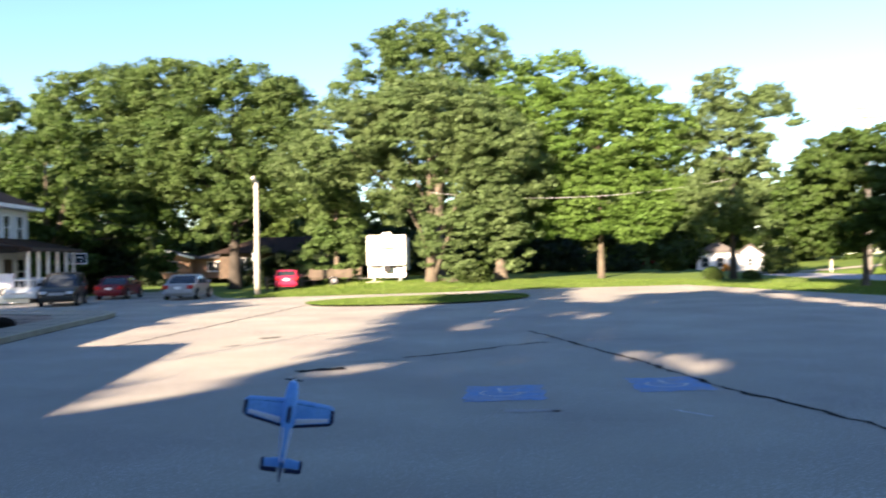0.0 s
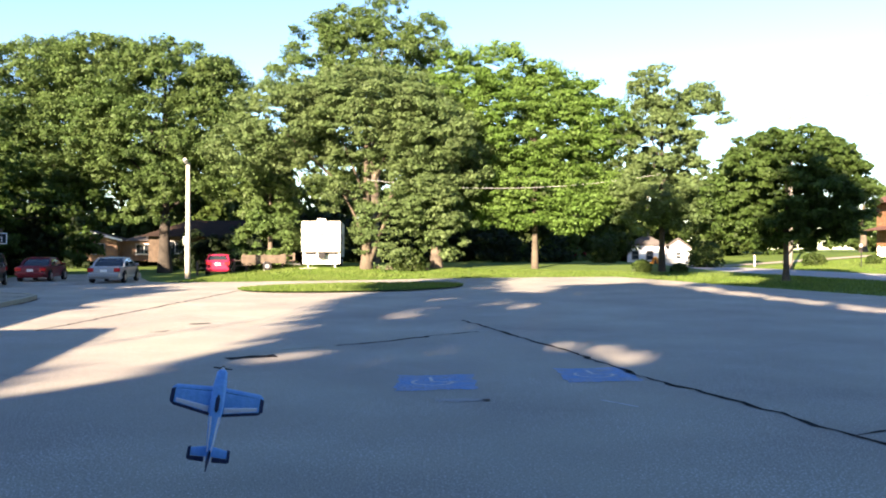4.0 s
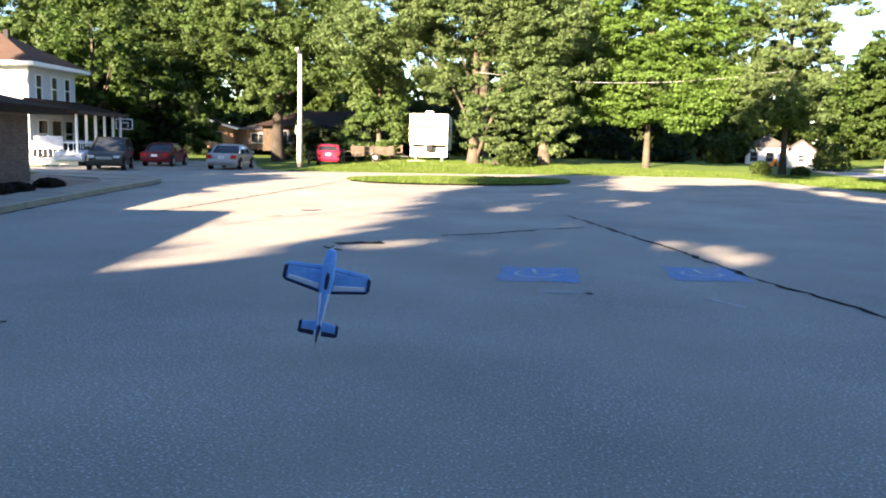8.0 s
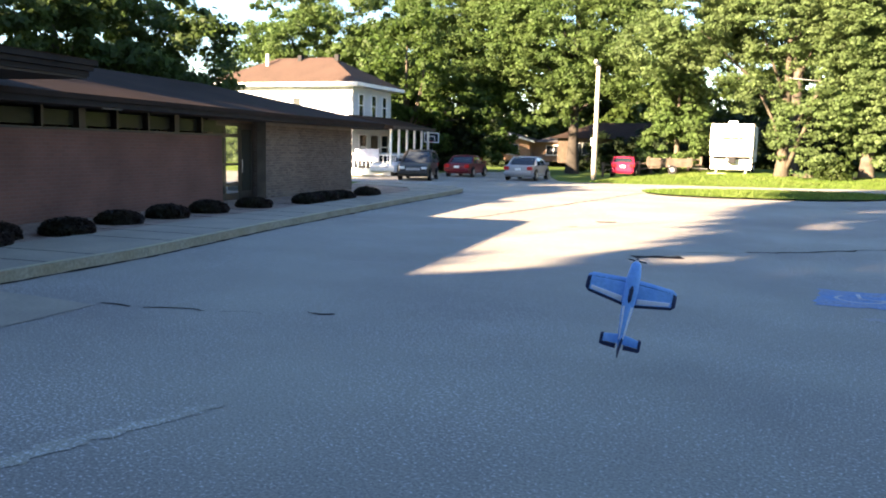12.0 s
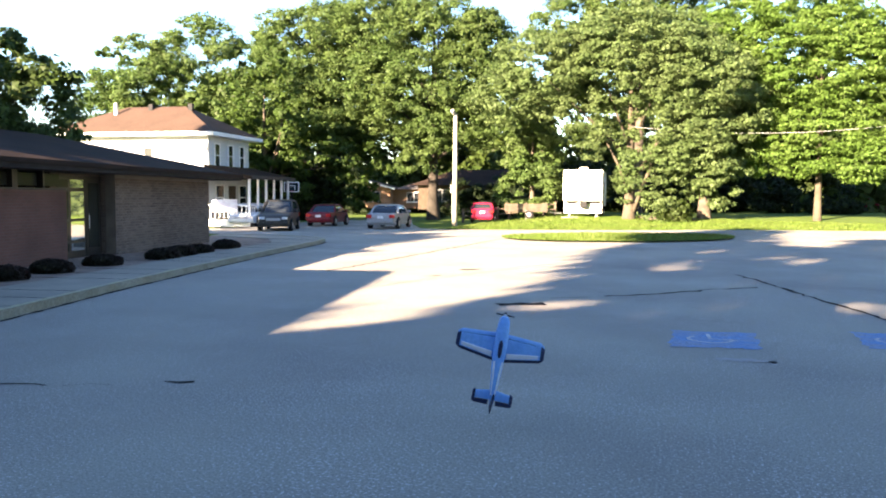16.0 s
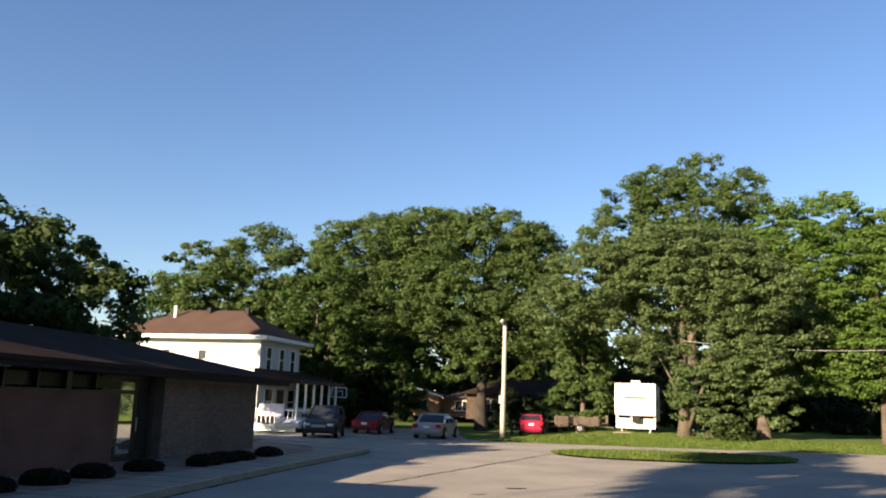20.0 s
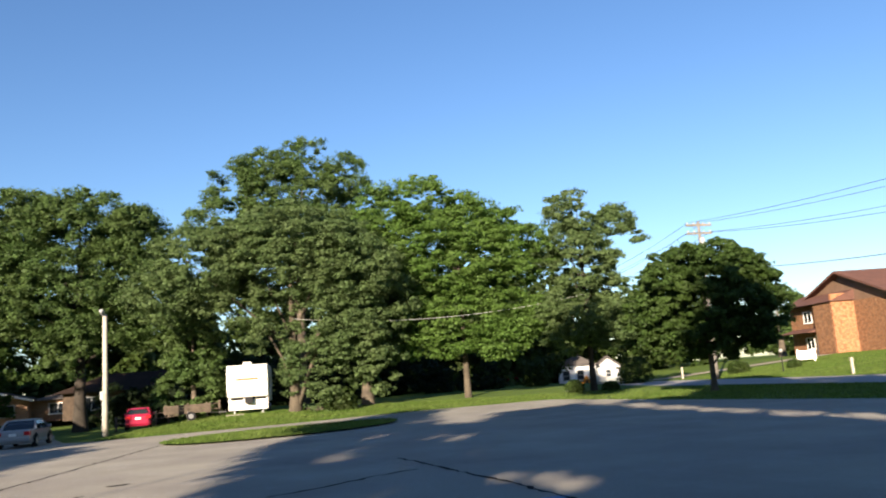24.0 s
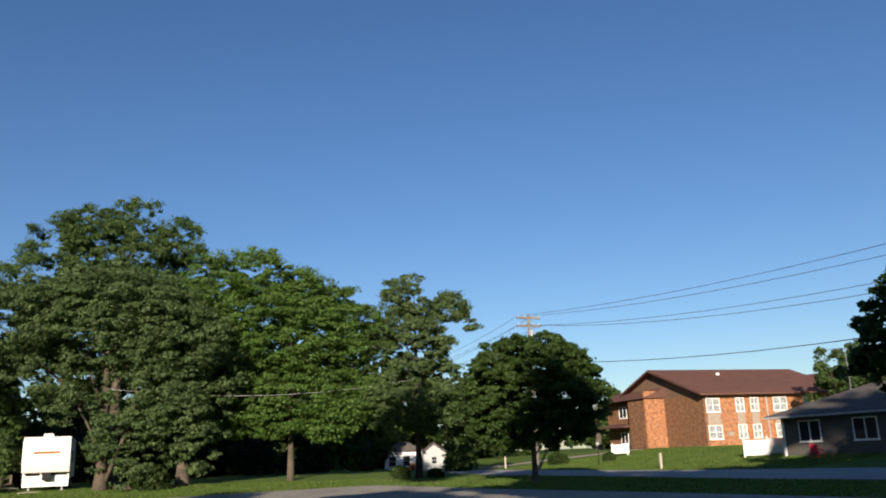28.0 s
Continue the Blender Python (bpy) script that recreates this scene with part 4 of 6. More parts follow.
# added casters for hall roof, maple and slender tree; only the last shows
for k, (x, y, lobes) in enumerate((
        (-31.5, 1.0, [(-2.0, 0, 6.5, 3.6, 3.4, 2.8), (1.0, 0, 9.6, 3.4, 3.4, 2.6), (2.0, 1, 7.0, 2.6, 3.0, 2.4), (-3, 3, 9.5, 3.2, 3, 2.4), (6.0, 4.5, 7.4, 2.6, 3.6, 1.8), (6.0, -2.5, 7.4, 2.6, 3.6, 1.8), (4.5, 10, 7.6, 2.4, 3, 1.8)]),
        (-13.6, -29.0, [(-0.2, 0, 29.4, 2.0, 2.0, 1.8), (1.2, 0, 28.2, 1.8, 1.8, 1.8), (-0.8, 0, 27.4, 1.6, 1.6, 1.8), (0.5, 0, 25.6, 2.0, 2.0, 1.8)]),
        (-20.5, -29.0, [(-5.5, 0, 33.4, 1.9, 1.9, 1.8), (-5.0, 0, 31.4, 1.6, 1.6, 1.6)]),
        (28.5, 7.5, [(0, 0, 12.0, 4.0, 4.0, 3.4), (3.5, 2, 14.0, 3.5, 3, 2.6), (-2.6, 1, 9.5, 2.4, 2.6, 2.4), (-6.7, 5.0, 14.0, 0.45, 0.45, 0.55), (-5.9, 4.4, 14.8, 0.8, 0.8, 0.6), (-4.4, 3.6, 15.2, 0.9, 0.9, 0.8)]))):
    tree(0, 0, lobes, DEEP, "leafy tree added beside the car park for shade", 60 + k, 3400 * len(lobes), 0.28 if x > 0 else 0.4, 0.28, 0.3, 1.2, limbs=4, shell=0.4, at=(x, y), group="shade trees beside the car park")


def woods(name, items, count, size, mat, seed, label, category, clump=1.6, kind="stuff"):
    """Understorey or distant woods: lobes in world places, as one object."""
    lobes = [(x, y, land(x, y) + h * 0.45, w, w * 0.7, h * 0.55) for x, y, w, h in items]
    ob = leaves(name, lobes, count, size, mat, None, seed, clump, shell=0.4)
    return tagged(ob, label, category, kind=kind)


wr = random.Random(8)
woods("woodland", [(wr.uniform(-75, 34), wr.uniform(92, 118), wr.uniform(5, 8), wr.uniform(12, 17)) for _ in range(60)] + [(x, 90 + (x % 5), 3.2, 9.5) for x in range(-22, 18, 3)] + [(*polar(bb, 106), 4.4, 14) for bb in np.arange(16.5, 35, 1.8)], 150000, 0.46, DEEP, 31, "dark dense woodland behind the lawn trees", "woodland", 2.2)
woods("far_hedgerow", [(*polar(bb, wr.uniform(135, 160)), wr.uniform(5, 8), wr.uniform(5, 9.5)) for bb in np.arange(-62, -9, 2.0)], 30000, 0.55, DEEP, 33, "distant dark hedgerow and trees beyond the lawns", "hedgerow", 2.0)
woods("far_trees", [(*polar(bb, wr.uniform(118, 134)), wr.uniform(4, 6), wr.uniform(11, 15)) for bb in np.arange(-24, -9, 1.4)], 26000, 0.42, DEEP, 34, "distant green trees beyond the cottage", "trees", 2.0)
# both masses below get their shade from the near-black leaf colour
woods("hedge", [(*polar(bb, wr.uniform(66, 68)), wr.uniform(1.3, 1.9), wr.uniform(3.4, 4.8)) for bb in (25.2, 26.2, 27.2, 28.3, 29.6, 30.8)] + [(*polar(bb, wr.uniform(71, 74)), 1.6, wr.uniform(2.6, 3.6)) for bb in (12.4, 13.6, 14.8, 15.9)], 30000, 0.15, SHADE_LEAF, 35, "leaf mass coloured dark for the shade under the oaks", "hedge", 0.8)
woods("undergrowth", [(x, y, wr.uniform(2.0, 3.6), wr.uniform(2.5, 5.5)) for x, y in ((wr.uniform(-40, 12), wr.uniform(76, 88)) for _ in range(52)) if not 15.5 < math.degrees(math.atan2(-x, y)) < 24], 60000, 0.22, SHADE_LEAF, 32, "undergrowth beneath the trees, its leaves darkened as shade", "undergrowth", 1.1)


def shrub(x, y, w, h, mat, seed, label, group="", count=1600, size=0.055, z=0.1):
    t = thing("shrub", pose(x, y, z), label, "shrub", group)
    bm = bmesh.new()
    for k in range(5):
        a = k * 1.26
        tube(bm, [(0, 0, -0.05), (math.cos(a) * w * 0.2, math.sin(a) * w * 0.2, h * 0.4), (math.cos(a) * w * 0.33, math.sin(a) * w * 0.33, h * 0.8)], [0.02, 0.014, 0.006], 5)
    part("stems", bm, BARK, t)
    leaves("foliage", [(0, 0, h * 0.28, w * 0.46, w * 0.46, h * 0.62)], count, size, mat, t, seed, 0.05 if size < 0.1 else 0.2, shell=0.88 if size < 0.1 else 0.45, per=5, tufts=1)
    return t


# clipped barberry mounds along the brick wall
for k, (x, y, w, h) in enumerate(((-12.00, 7.90, 0.95, 0.26), (-12.72, 8.60, 0.95, 0.30), (-12.47, 9.89, 0.95, 0.30), (-13.39, 11.87, 0.95, 0.26), (-13.64, 13.44, 0.95, 0.30), (-13.96, 15.09, 0.95, 0.30), (-14.26, 17.14, 0.95, 0.26), (-14.15, 19.42, 0.95, 0.30), (-14.47, 20.73, 0.90, 0.30), (-14.67, 21.96, 0.90, 0.26), (-15.01, 24.03, 0.90, 0.30))):
    shrub(x, y, w, h, SHRUB, 60 + k, "low clipped dark barberry mound in the stone bed", "barberry mounds", 6500, 0.05)
for k, (b, r_, w, h) in enumerate(((-12.3, 78, 2.6, 2.4), (-14.9, 62, 1.3, 0.9), (-17.3, 63, 1.1, 0.6), (-19.0, 88, 4.0, 3.0), (-25.6, 88, 2.2, 1.3), (-29.0, 84, 1.2, 0.8), (1.2, 57.0, 2.4, 1.6))):
    x, y = polar(b, r_)
    shrub(x, y, w, h, DEEP, 80 + k, "rounded dark green bush on the lawn", "lawn bushes", 5200, 0.12, land(x, y))

# grass blades on the lawns nearest the car park
gr = np.random.default_rng(5)
pts = []
for x0, x1, y0, y1, n in ((-9.2, 2.2, 33.6, 43.6, 16000), (-14, 14, 46, 60, 46000), (13, 29, 12, 60, 40000), (34, 53, 42, 84, 60000)):
    pts.append(np.stack([gr.uniform(x0, x1, n), gr.uniform(y0, y1, n)], 1))
pts = np.concatenate(pts)


ISLAND = smooth_outline([(-9.0, 36.9), (-6.6, 33.9), (-1.2, 35.2), (2.0, 39.2), (1.7, 43.5), (-2.5, 43.2), (-7.2, 40.6)])
isl = inside(pts, ISLAND)
keep = isl | ~(inside(pts, LOT) | inside(pts, street_near + street_far))
pts, isl = pts[keep], isl[keep]
zz = np.array([land(x, y) - 0.03 for x, y in pts]) + isl * 0.1
ang, hh = gr.uniform(0, 6.28, len(pts)), gr.uniform(0.05, 0.11, len(pts))
ww = np.stack([np.cos(ang), np.sin(ang)], 1) * 0.035
tip = pts + gr.normal(size=pts.shape) * 0.04
v = np.concatenate([np.c_[pts - ww, zz][:, None], np.c_[pts + ww, zz][:, None], np.c_[tip, zz + hh][:, None]], 1).reshape(-1, 3)
me = bpy.data.meshes.new("grass")
me.vertices.add(len(v))
me.vertices.foreach_set("co", v.ravel())
me.loops.add(len(v))
me.loops.foreach_set("vertex_index", np.arange(len(v), dtype=np.int32))
me.polygons.add(len(v) // 3)
me.polygons.foreach_set("loop_start", np.arange(0, len(v), 3, dtype=np.int32))
me.update(calc_edges=True)
me.materials.append(BLADES)
tagged(new("grass", me), "short green grass blades on the lawns", "grass", kind="stuff")


# ---- houses ----
def window_unit(parent, m, w, h, frame_mat=WHITE, panes=(2, 2), name="window", label="", glass=None):
    """A window in a wall: its frame stands proud, panes lie back. m: pose of its lower middle, y outwards."""
    f = part(name, bmesh.new(), frame_mat, parent, label)
    bm = bmesh.new()
    # one closed ring for the frame
    outer = [(-w / 2 - 0.07, -0.06), (w / 2 + 0.07, -0.06), (w / 2 + 0.07, h + 0.07), (-w / 2 - 0.07, h + 0.07)]
    inner = [(-w / 2, 0.0), (w / 2, 0.0), (w / 2, h), (-w / 2, h)]
    vs = [[bm.verts.new((x, y, z)) for x, z in ring] for ring, y in ((outer, 0.0), (outer, 0.06), (inner, 0.06), (inner, 0.0))]
    for a, b in zip(vs, vs[1:] + vs[:1]):
        for k in range(4):
            bm.faces.new((a[k], b[k], b[(k + 1) % 4], a[(k + 1) % 4]))
    bmesh.ops.recalc_face_normals(bm, faces=bm.faces)
    bm.transform(m)
    bm.to_mesh(f.data)
    bm.free()
    pieces = [("sill", (-w / 2 - 0.14, w / 2 + 0.14, 0.003, 0.1, -0.12, -0.055))]
    for i in range(1, panes[0]):
        x = -w / 2 + w * i / panes[0]
        pieces.append(("mullion", (x - 0.035, x + 0.035, 0.002, 0.047, -0.01, h + 0.01)))
    for j in range(1, panes[1]):
        z = h * j / panes[1]
        pieces.append(("glazing_bar", (-w / 2 - 0.01, w / 2 + 0.01, 0.002, 0.042, z - 0.03, z + 0.03)))
    for n, a in pieces:
        bm = abox(*a)
        bm.transform(m)
        part(n, bm, frame_mat, f)
    bm = abox(-w / 2, w / 2, -0.02, 0.012, 0, h)
    bm.transform(m)
    part("pane", bm, glass or GLASS, f)
    return f


hx, hy = -28.3, 43.6
white_house = thing("white_house", pose(hx, hy, 0, 0, 0, 5.0), "two-storey white house with a rust-brown hipped roof and porch", "house")
part("wall", abox(-10.4, 0, 0, 5.6, 0.3, 5.55), SIDING, white_house, "white lap siding")
part("foundation", abox(-10.35, -0.05, 0.05, 5.55, -0.1, 0.3), CONCRETE, white_house)
part("roof", hip_roof(bmesh.new(), -11.1, 0.7, -0.7, 6.3, 5.72, 1.9, 3.9, 3.7, along="x"), RUST_ROOF, white_house, "rust-brown shingled hip roof")
part("eave", abox(-11.1, 0.7, -0.7, 6.3, 5.5, 5.72), WHITE, white_house, "white eave and gutter")
part("vent_pipe", tube(bmesh.new(), [(-7.4, 1.8, 6.6), (-7.4, 1.8, 7.8)], [0.12, 0.12], 8), WHITE, white_house, "white roof vent pipe")
for xx in (-5.4, -2.6):
    part("roof_vent", abox(xx, xx + 0.3, 2.3, 2.6, 7.25, 7.75, 0.03), BLACK, white_house)
for xx, z in ((-6.6, 3.6), (-4.0, 3.6)):
    window_unit(white_house, pose(xx, 0, z, 0, 0, 180), 0.55, 1.2, panes=(1, 2))
for yy in (1.1, 2.9, 4.5):
    window_unit(white_house, pose(0, yy, 3.7, 0, 0, -90), 0.6, 1.35, panes=(1, 2))
for yy in (1.4, 4.6):
    window_unit(white_house, pose(0, yy, 1.0, 0, 0, -90), 1.0, 1.5, panes=(1, 2))
part("porch_door", abox(0.0, 0.06, 2.6, 3.5, 0.45, 2.5), DARKWOOD, white_house)
porch = part("porch_roof", prism(bmesh.new(), [(0, 3.75), (3.1, 3.05), (3.1, 2.88), (0, 2.95)], "xz", -0.6, 6.0), DARK_ROOF, white_house, "brown lean-to porch roof")
part("porch_gutter", abox(3.1, 3.18, -0.6, 6.0, 2.88, 3.08), SOFFIT, porch)
part("porch_deck", abox(0.0, 2.9, -0.3, 5.8, 0.0, 0.45), WOOD, white_house)
for yy in (-0.2, 1.0, 2.2, 3.4, 4.6, 5.7):
    part("porch_post", abox(2.7, 2.82, yy - 0.06, yy + 0.06, 0.45, 2.9), WHITE, white_house)
for a, b in ((-0.2, 2.2), (3.4, 5.7)):
    rail = part("railing", abox(2.72, 2.8, a, b, 1.25, 1.33), WHITE, white_house)
    part("bottom_rail", abox(2.73, 2.79, a, b, 0.55, 0.6), WHITE, rail)
    yy = a + 0.15
    while yy < b:
        part("baluster", abox(2.74, 2.78, yy - 0.02, yy + 0.02, 0.6, 1.25), WHITE, rail)
        yy += 0.28
rail = part("railing", abox(0.1, 2.7, -0.24, -0.16, 1.25, 1.33), WHITE, white_house)
for k in range(9):
    part("baluster", abox(0.2 + k * 0.29, 0.24 + k * 0.29, -0.22, -0.18, 0.5, 1.25), WHITE, rail)
lattice = part("lattice", abox(0.0, 2.85, -0.34, -0.31, 0.02, 0.45), WHITE, white_house, "white lattice skirt")
part("toy_board", abox(0.35, 2.0, -0.30, -0.25, 0.9, 1.65), material("pastel panel", (0.6, 0.62, 0.68), vary=0.1, scale=4.0, tint=(0.5, 0.45, 0.55)), white_house, "pastel board on the railing")
gx_, gy_ = polar(22.4, 95)
garage = thing("brick_bungalow", pose(gx_, gy_, 0.55, 0, 0, 12), "low orange-brick bungalow with a white gable edge", "house")
bm = bmesh.new()
prism(bm, [(-3.0, 0), (3.0, 0), (3.0, 2.3), (0, 3.1), (-3.0, 2.3)], "xz", 0, 9)
part("wall", bm, GARAGE_BRICK, garage, "sunlit orange brick gable wall")
bm = bmesh.new()
prism(bm, [(-3.5, 2.2), (0, 3.15), (3.5, 2.2), (3.5, 2.36), (0, 3.33), (-3.5, 2.36)], "xz", -0.5, 9.4)
part("roof", bm, GREY_ROOF, garage)
bm = bmesh.new()
prism(bm, [(-3.5, 2.12), (0, 3.07), (3.5, 2.12), (3.5, 2.34), (0, 3.29), (-3.5, 2.34)], "xz", -0.56, -0.5)
part("bargeboard", bm, WHITE, garage, "white bargeboard")
window_unit(garage, pose(1.0, 0, 0.8, 0, 0, 180), 1.3, 1.05, GREYTRIM, panes=(1, 1))
part("wing", abox(3.0, 8.5, 1.5, 8, 0, 2.2), GARAGE_BRICK, garage, "lower brick wing")
part("wing_roof", hip_roof(bmesh.new(), 3.0, 9.0, 1.0, 8.5, 2.2, 1.0), GREY_ROOF, garage)
window_unit(garage, pose(5.5, 1.5, 0.8, 0, 0, 180), 1.6, 1.0, panes=(2, 1))

dx_, dy_ = polar(14.0, 84)
dark_house = thing("shaded_house", pose(dx_, dy_, 0.6, 0, 0, 10), "low dark house in the shade of the trees", "house")
part("wall", abox(-7, 7, 0, 7, 0, 2.5), DARKWOOD, dark_house, "dark boarded wall")
part("roof", hip_roof(bmesh.new(), -7.8, 7.8, -0.8, 7.8, 2.5, 1.7, along="x"), DARK_ROOF, dark_house)
for xx in (-4.5, -1.5, 3.5):
    window_unit(dark_house, pose(xx, 0, 0.9, 0, 0, 180), 1.2, 1.1, GREYTRIM, panes=(2, 1))
part("door", abox(0.6, 1.5, -0.05, 0, 0.05, 2.1), PANEL, dark_house)

wx_, wy_ = polar(-16.1, 108)
cottage = thing("white_cottage", pose(wx_, wy_, -0.35, 0, 0, -14), "small white cottage with a grey gabled wing beyond the trees", "house")
part("wall", abox(-4.2, 0.6, 0, 7, 0, 2.7), WHITE, cottage, "white boarded wall")
part("roof", hip_roof(bmesh.new(), -4.6, 1.0, -0.4, 7.4, 2.65, 1.5), GREY_ROOF, cottage)
bm = bmesh.new()
prism(bm, [(0.6, 0), (3.8, 0), (3.8, 2.2), (2.2, 3.4), (0.6, 2.2)], "xz", 1.0, 7)
part("gabled_wing", bm, GREYTRIM, cottage, "grey gabled wing")
bm = bmesh.new()
prism(bm, [(0.3, 2.1), (2.2, 3.5), (4.1, 2.1), (4.1, 2.25), (2.2, 3.68), (0.3, 2.25)], "xz", 0.7, 7.3)
part("wing_roof", bm, GREY_ROOF, cottage)
for xx in (-3.2, -1.4):
    window_unit(cottage, pose(xx, 0, 0.9, 0, 0, 180), 0.8, 1.1, GREYTRIM, panes=(1, 2))
window_unit(cottage, pose(2.2, 1.0, 1.0, 0, 0, 180), 0.6, 0.8, GREYTRIM, panes=(1, 2))

# the orange-brick apartment house across the street
BASE = 1.5
apart = thing("apartment_house", pose(54.0, 76.0, BASE), "two-storey orange-brick apartment house with a brown gabled roof", "apartment house")
# end and bay side walls carry their shade in the brick colour
part("wall", abox(0, 0.3, 0, 7.5, -0.3, 5.5), SHADED_BRICK, apart, "orange brick end wall in a shade-darkened colour")
front = part("wall", abox(0.3, 19, 0, 0.3, -0.3, 5.5), ORANGE_BRICK, apart, "sunlit orange brick front")
part("wall", abox(18.7, 19, 0.3, 18, -0.3, 5.5), ORANGE_BRICK, apart)
part("wall", abox(0.3, 18.7, 17.7, 18, -0.3, 5.5), ORANGE_BRICK, apart)
part("wall", abox(-2.6, 0.3, 7.5, 7.8, -0.3, 6.4), ORANGE_BRICK, apart, "projecting orange brick bay")
part("wall", abox(-2.6, -2.3, 7.8, 11.2, -0.3, 5.6), SHADED_BRICK, apart, "orange brick bay side in a shade-darkened colour")
part("wall", abox(-1.6, -1.3, 11.2, 18, -0.3, 5.5), SHADED_BRICK, apart, "recessed end wall with windows")
bm = bmesh.new()
prism(bm, [(-0.6, 5.45), (9.0, 8.7), (18.6, 5.45), (18.6, 5.2), (-0.6, 5.2)], "yz", 0.02, 0.3)
part("gable", bm, GABLE, apart, "brown shingled gable end")
bm = bmesh.new()
prism(bm, [(-0.9, 5.3), (9.0, 8.72), (18.9, 5.3), (18.9, 5.5), (9.0, 8.98), (-0.9, 5.5)], "yz", -0.9, 19.6)
part("roof", bm, BROWN_ROOF, apart, "brown shingled gable roof")
bm = bmesh.new()
prism(bm, [(-2.9, 5.6), (0.6, 7.0), (0.6, 5.6)], "xz", 7.2, 18.3)
part("bay_roof", bm, BROWN_ROOF, apart, "brown roof over the bay")
part("canopy", prism(bmesh.new(), [(-3.6, 2.5), (-1.3, 3.1), (-1.3, 2.5)], "xz", 11.4, 17.5), BROWN_ROOF, apart, "brown canopy over the entrance")
# pale grey pane with darker grey patches
PALE_PANE = material("pale grey pane", (0.34, 0.36, 0.37), rough=0.15, vary=0.2, scale=2.0, fine=9.0, bump=0, spec=0.5, tint=(0.12, 0.13, 0.14))
for xx, w_ in ((1.15, 1.6), (4.6, 0.95), (6.5, 0.95), (9.9, 1.7), (13.6, 0.95), (16.4, 1.6)):
    for z in (3.6, 0.75):
        window_unit(apart, pose(xx, 0, z, 0, 0, 180), w_, 1.35, panes=(2, 2), glass=PALE_PANE)
    part("spandrel", abox(xx - w_ / 2, xx + w_ / 2, -0.03, 0, 2.25, 3.45), PANEL, apart, "tan panel between windows")
for z in (3.7, 0.7):
    window_unit(apart, pose(-1.6, 14.2, z, 0, 0, 90), 1.6, 1.2, panes=(2, 1))
part("door", abox(-1.66, -1.6, 11.8, 13.0, 0, 2.2), WHITE, apart, "white entrance door")
part("downpipe", abox(8.0, 8.12, -0.12, -0.02, 0.2, 5.3), GREYTRIM, apart)
part("vent", tube(bmesh.new(), [(7.0, 6.5, 7.6), (7.0, 6.5, 8.35)], [0.2, 0.2], 8), WHITE, apart)
for xx in (2.6, 11.4):
    part("wall_unit", abox(xx, xx + 0.7, -0.15, 0, 2.5 if xx > 5 else 1.0, 2.95 if xx > 5 else 1.45), PANEL, apart, "pale wall air unit")
annex = thing("apartment_wing", pose(73.0, 70.0, 1.5), "further brown-roofed wing of the apartment house", "apartment house")
part("wall", abox(0, 12, 0, 20, -0.3, 5.4), ORANGE_BRICK, annex)
bm = bmesh.new()
prism(bm, [(-0.8, 5.2), (6, 8.3), (12.8, 5.2), (12.8, 5.45), (6, 8.55), (-0.8, 5.45)], "xz", -0.8, 20.8)
part("roof", bm, BROWN_ROOF, annex)
bm = bmesh.new()
prism(bm, [(0, 5.35), (12, 5.35), (6, 8.3)], "xz", 0.0, 0.2)
part("gable", bm, BROWN_ROOF, annex)
window_unit(annex, pose(3.0, 0, 3.5, 0, 0, 180), 1.4, 1.4)
window_unit(annex, pose(8.0, 0, 3.5, 0, 0, 180), 1.4, 1.4)
sign = thing("entrance_sign", pose(44.6, 78.0, land(44.6, 78.0), 0, 0, -30), "low white sign board before the apartment house", "sign")
part("board", abox(-0.9, 0.9, -0.05, 0.05, 0.25, 1.15, 0.02), WHITE, sign)
for xx in (-0.75, 0.75):
    part("post", abox(xx - 0.06, xx + 0.06, -0.07, 0.07, -0.1, 1.3), WHITE, sign)
part("lettering", abox(-0.6, 0.6, -0.06, -0.05, 0.6, 0.75), GREYTRIM, sign, "grey bars of unreadable lettering")

lx_, ly_ = polar(-28.3, 80)
lamp = thing("lamp_post", pose(lx_, ly_, land(lx_, ly_)), "small dark lamp post beside the entrance path", "lamp post")
part("shaft", tube(bmesh.new(), [(0, 0, -0.1), (0, 0, 0.1), (0, 0, 1.7)], [0.07, 0.045, 0.04], 8), BLACK, lamp)
part("globe", tube(bmesh.new(), [(0, 0, 1.7), (0, 0, 1.78), (0, 0, 1.95), (0, 0, 2.05)], [0.06, 0.15, 0.15, 0.05], 10), GREYTRIM, lamp, "pale lamp globe")
part("cap", tube(bmesh.new(), [(0, 0, 2.05), (0, 0, 2.12)], [0.12, 0.02], 10), BLACK, lamp)

# the long grey house across the street
GB = 0.78
grey = thing("grey_house", pose(42.6, 50.8, GB, 0, 0, 9.0), "long low grey house with white trim in shade", "house")
# its own frame: the front faces -x, y runs back towards the viewer from 0 to -26
part("wall", abox(0, 9, -26, 0, -0.5, 2.6), GREY_SIDING, grey, "grey lap siding")
part("roof", hip_roof(bmesh.new(), -0.9, 9.9, -26.9, 0.9, 2.72, 2.1, along="y"), GREY_ROOF, grey, "grey shingled hip roof")
part("eave", abox(-0.9, 9.9, -26.9, 0.9, 2.6, 2.72), GREYTRIM, grey, "pale grey eave board")
for yy in (-2.4, -6.8, -17.5, -22.0):
    window_unit(grey, pose(0, yy, 0.95, 0, 0, 90), 1.7, 1.35, panes=(2, 1))
part("front_door", abox(-0.06, 0, -12.0, -11.1, 0, 2.1), DARKWOOD, grey)
part("corner_board", abox(-0.03, 0.06, -0.2, 0.02, -0.3, 2.55), WHITE, grey)
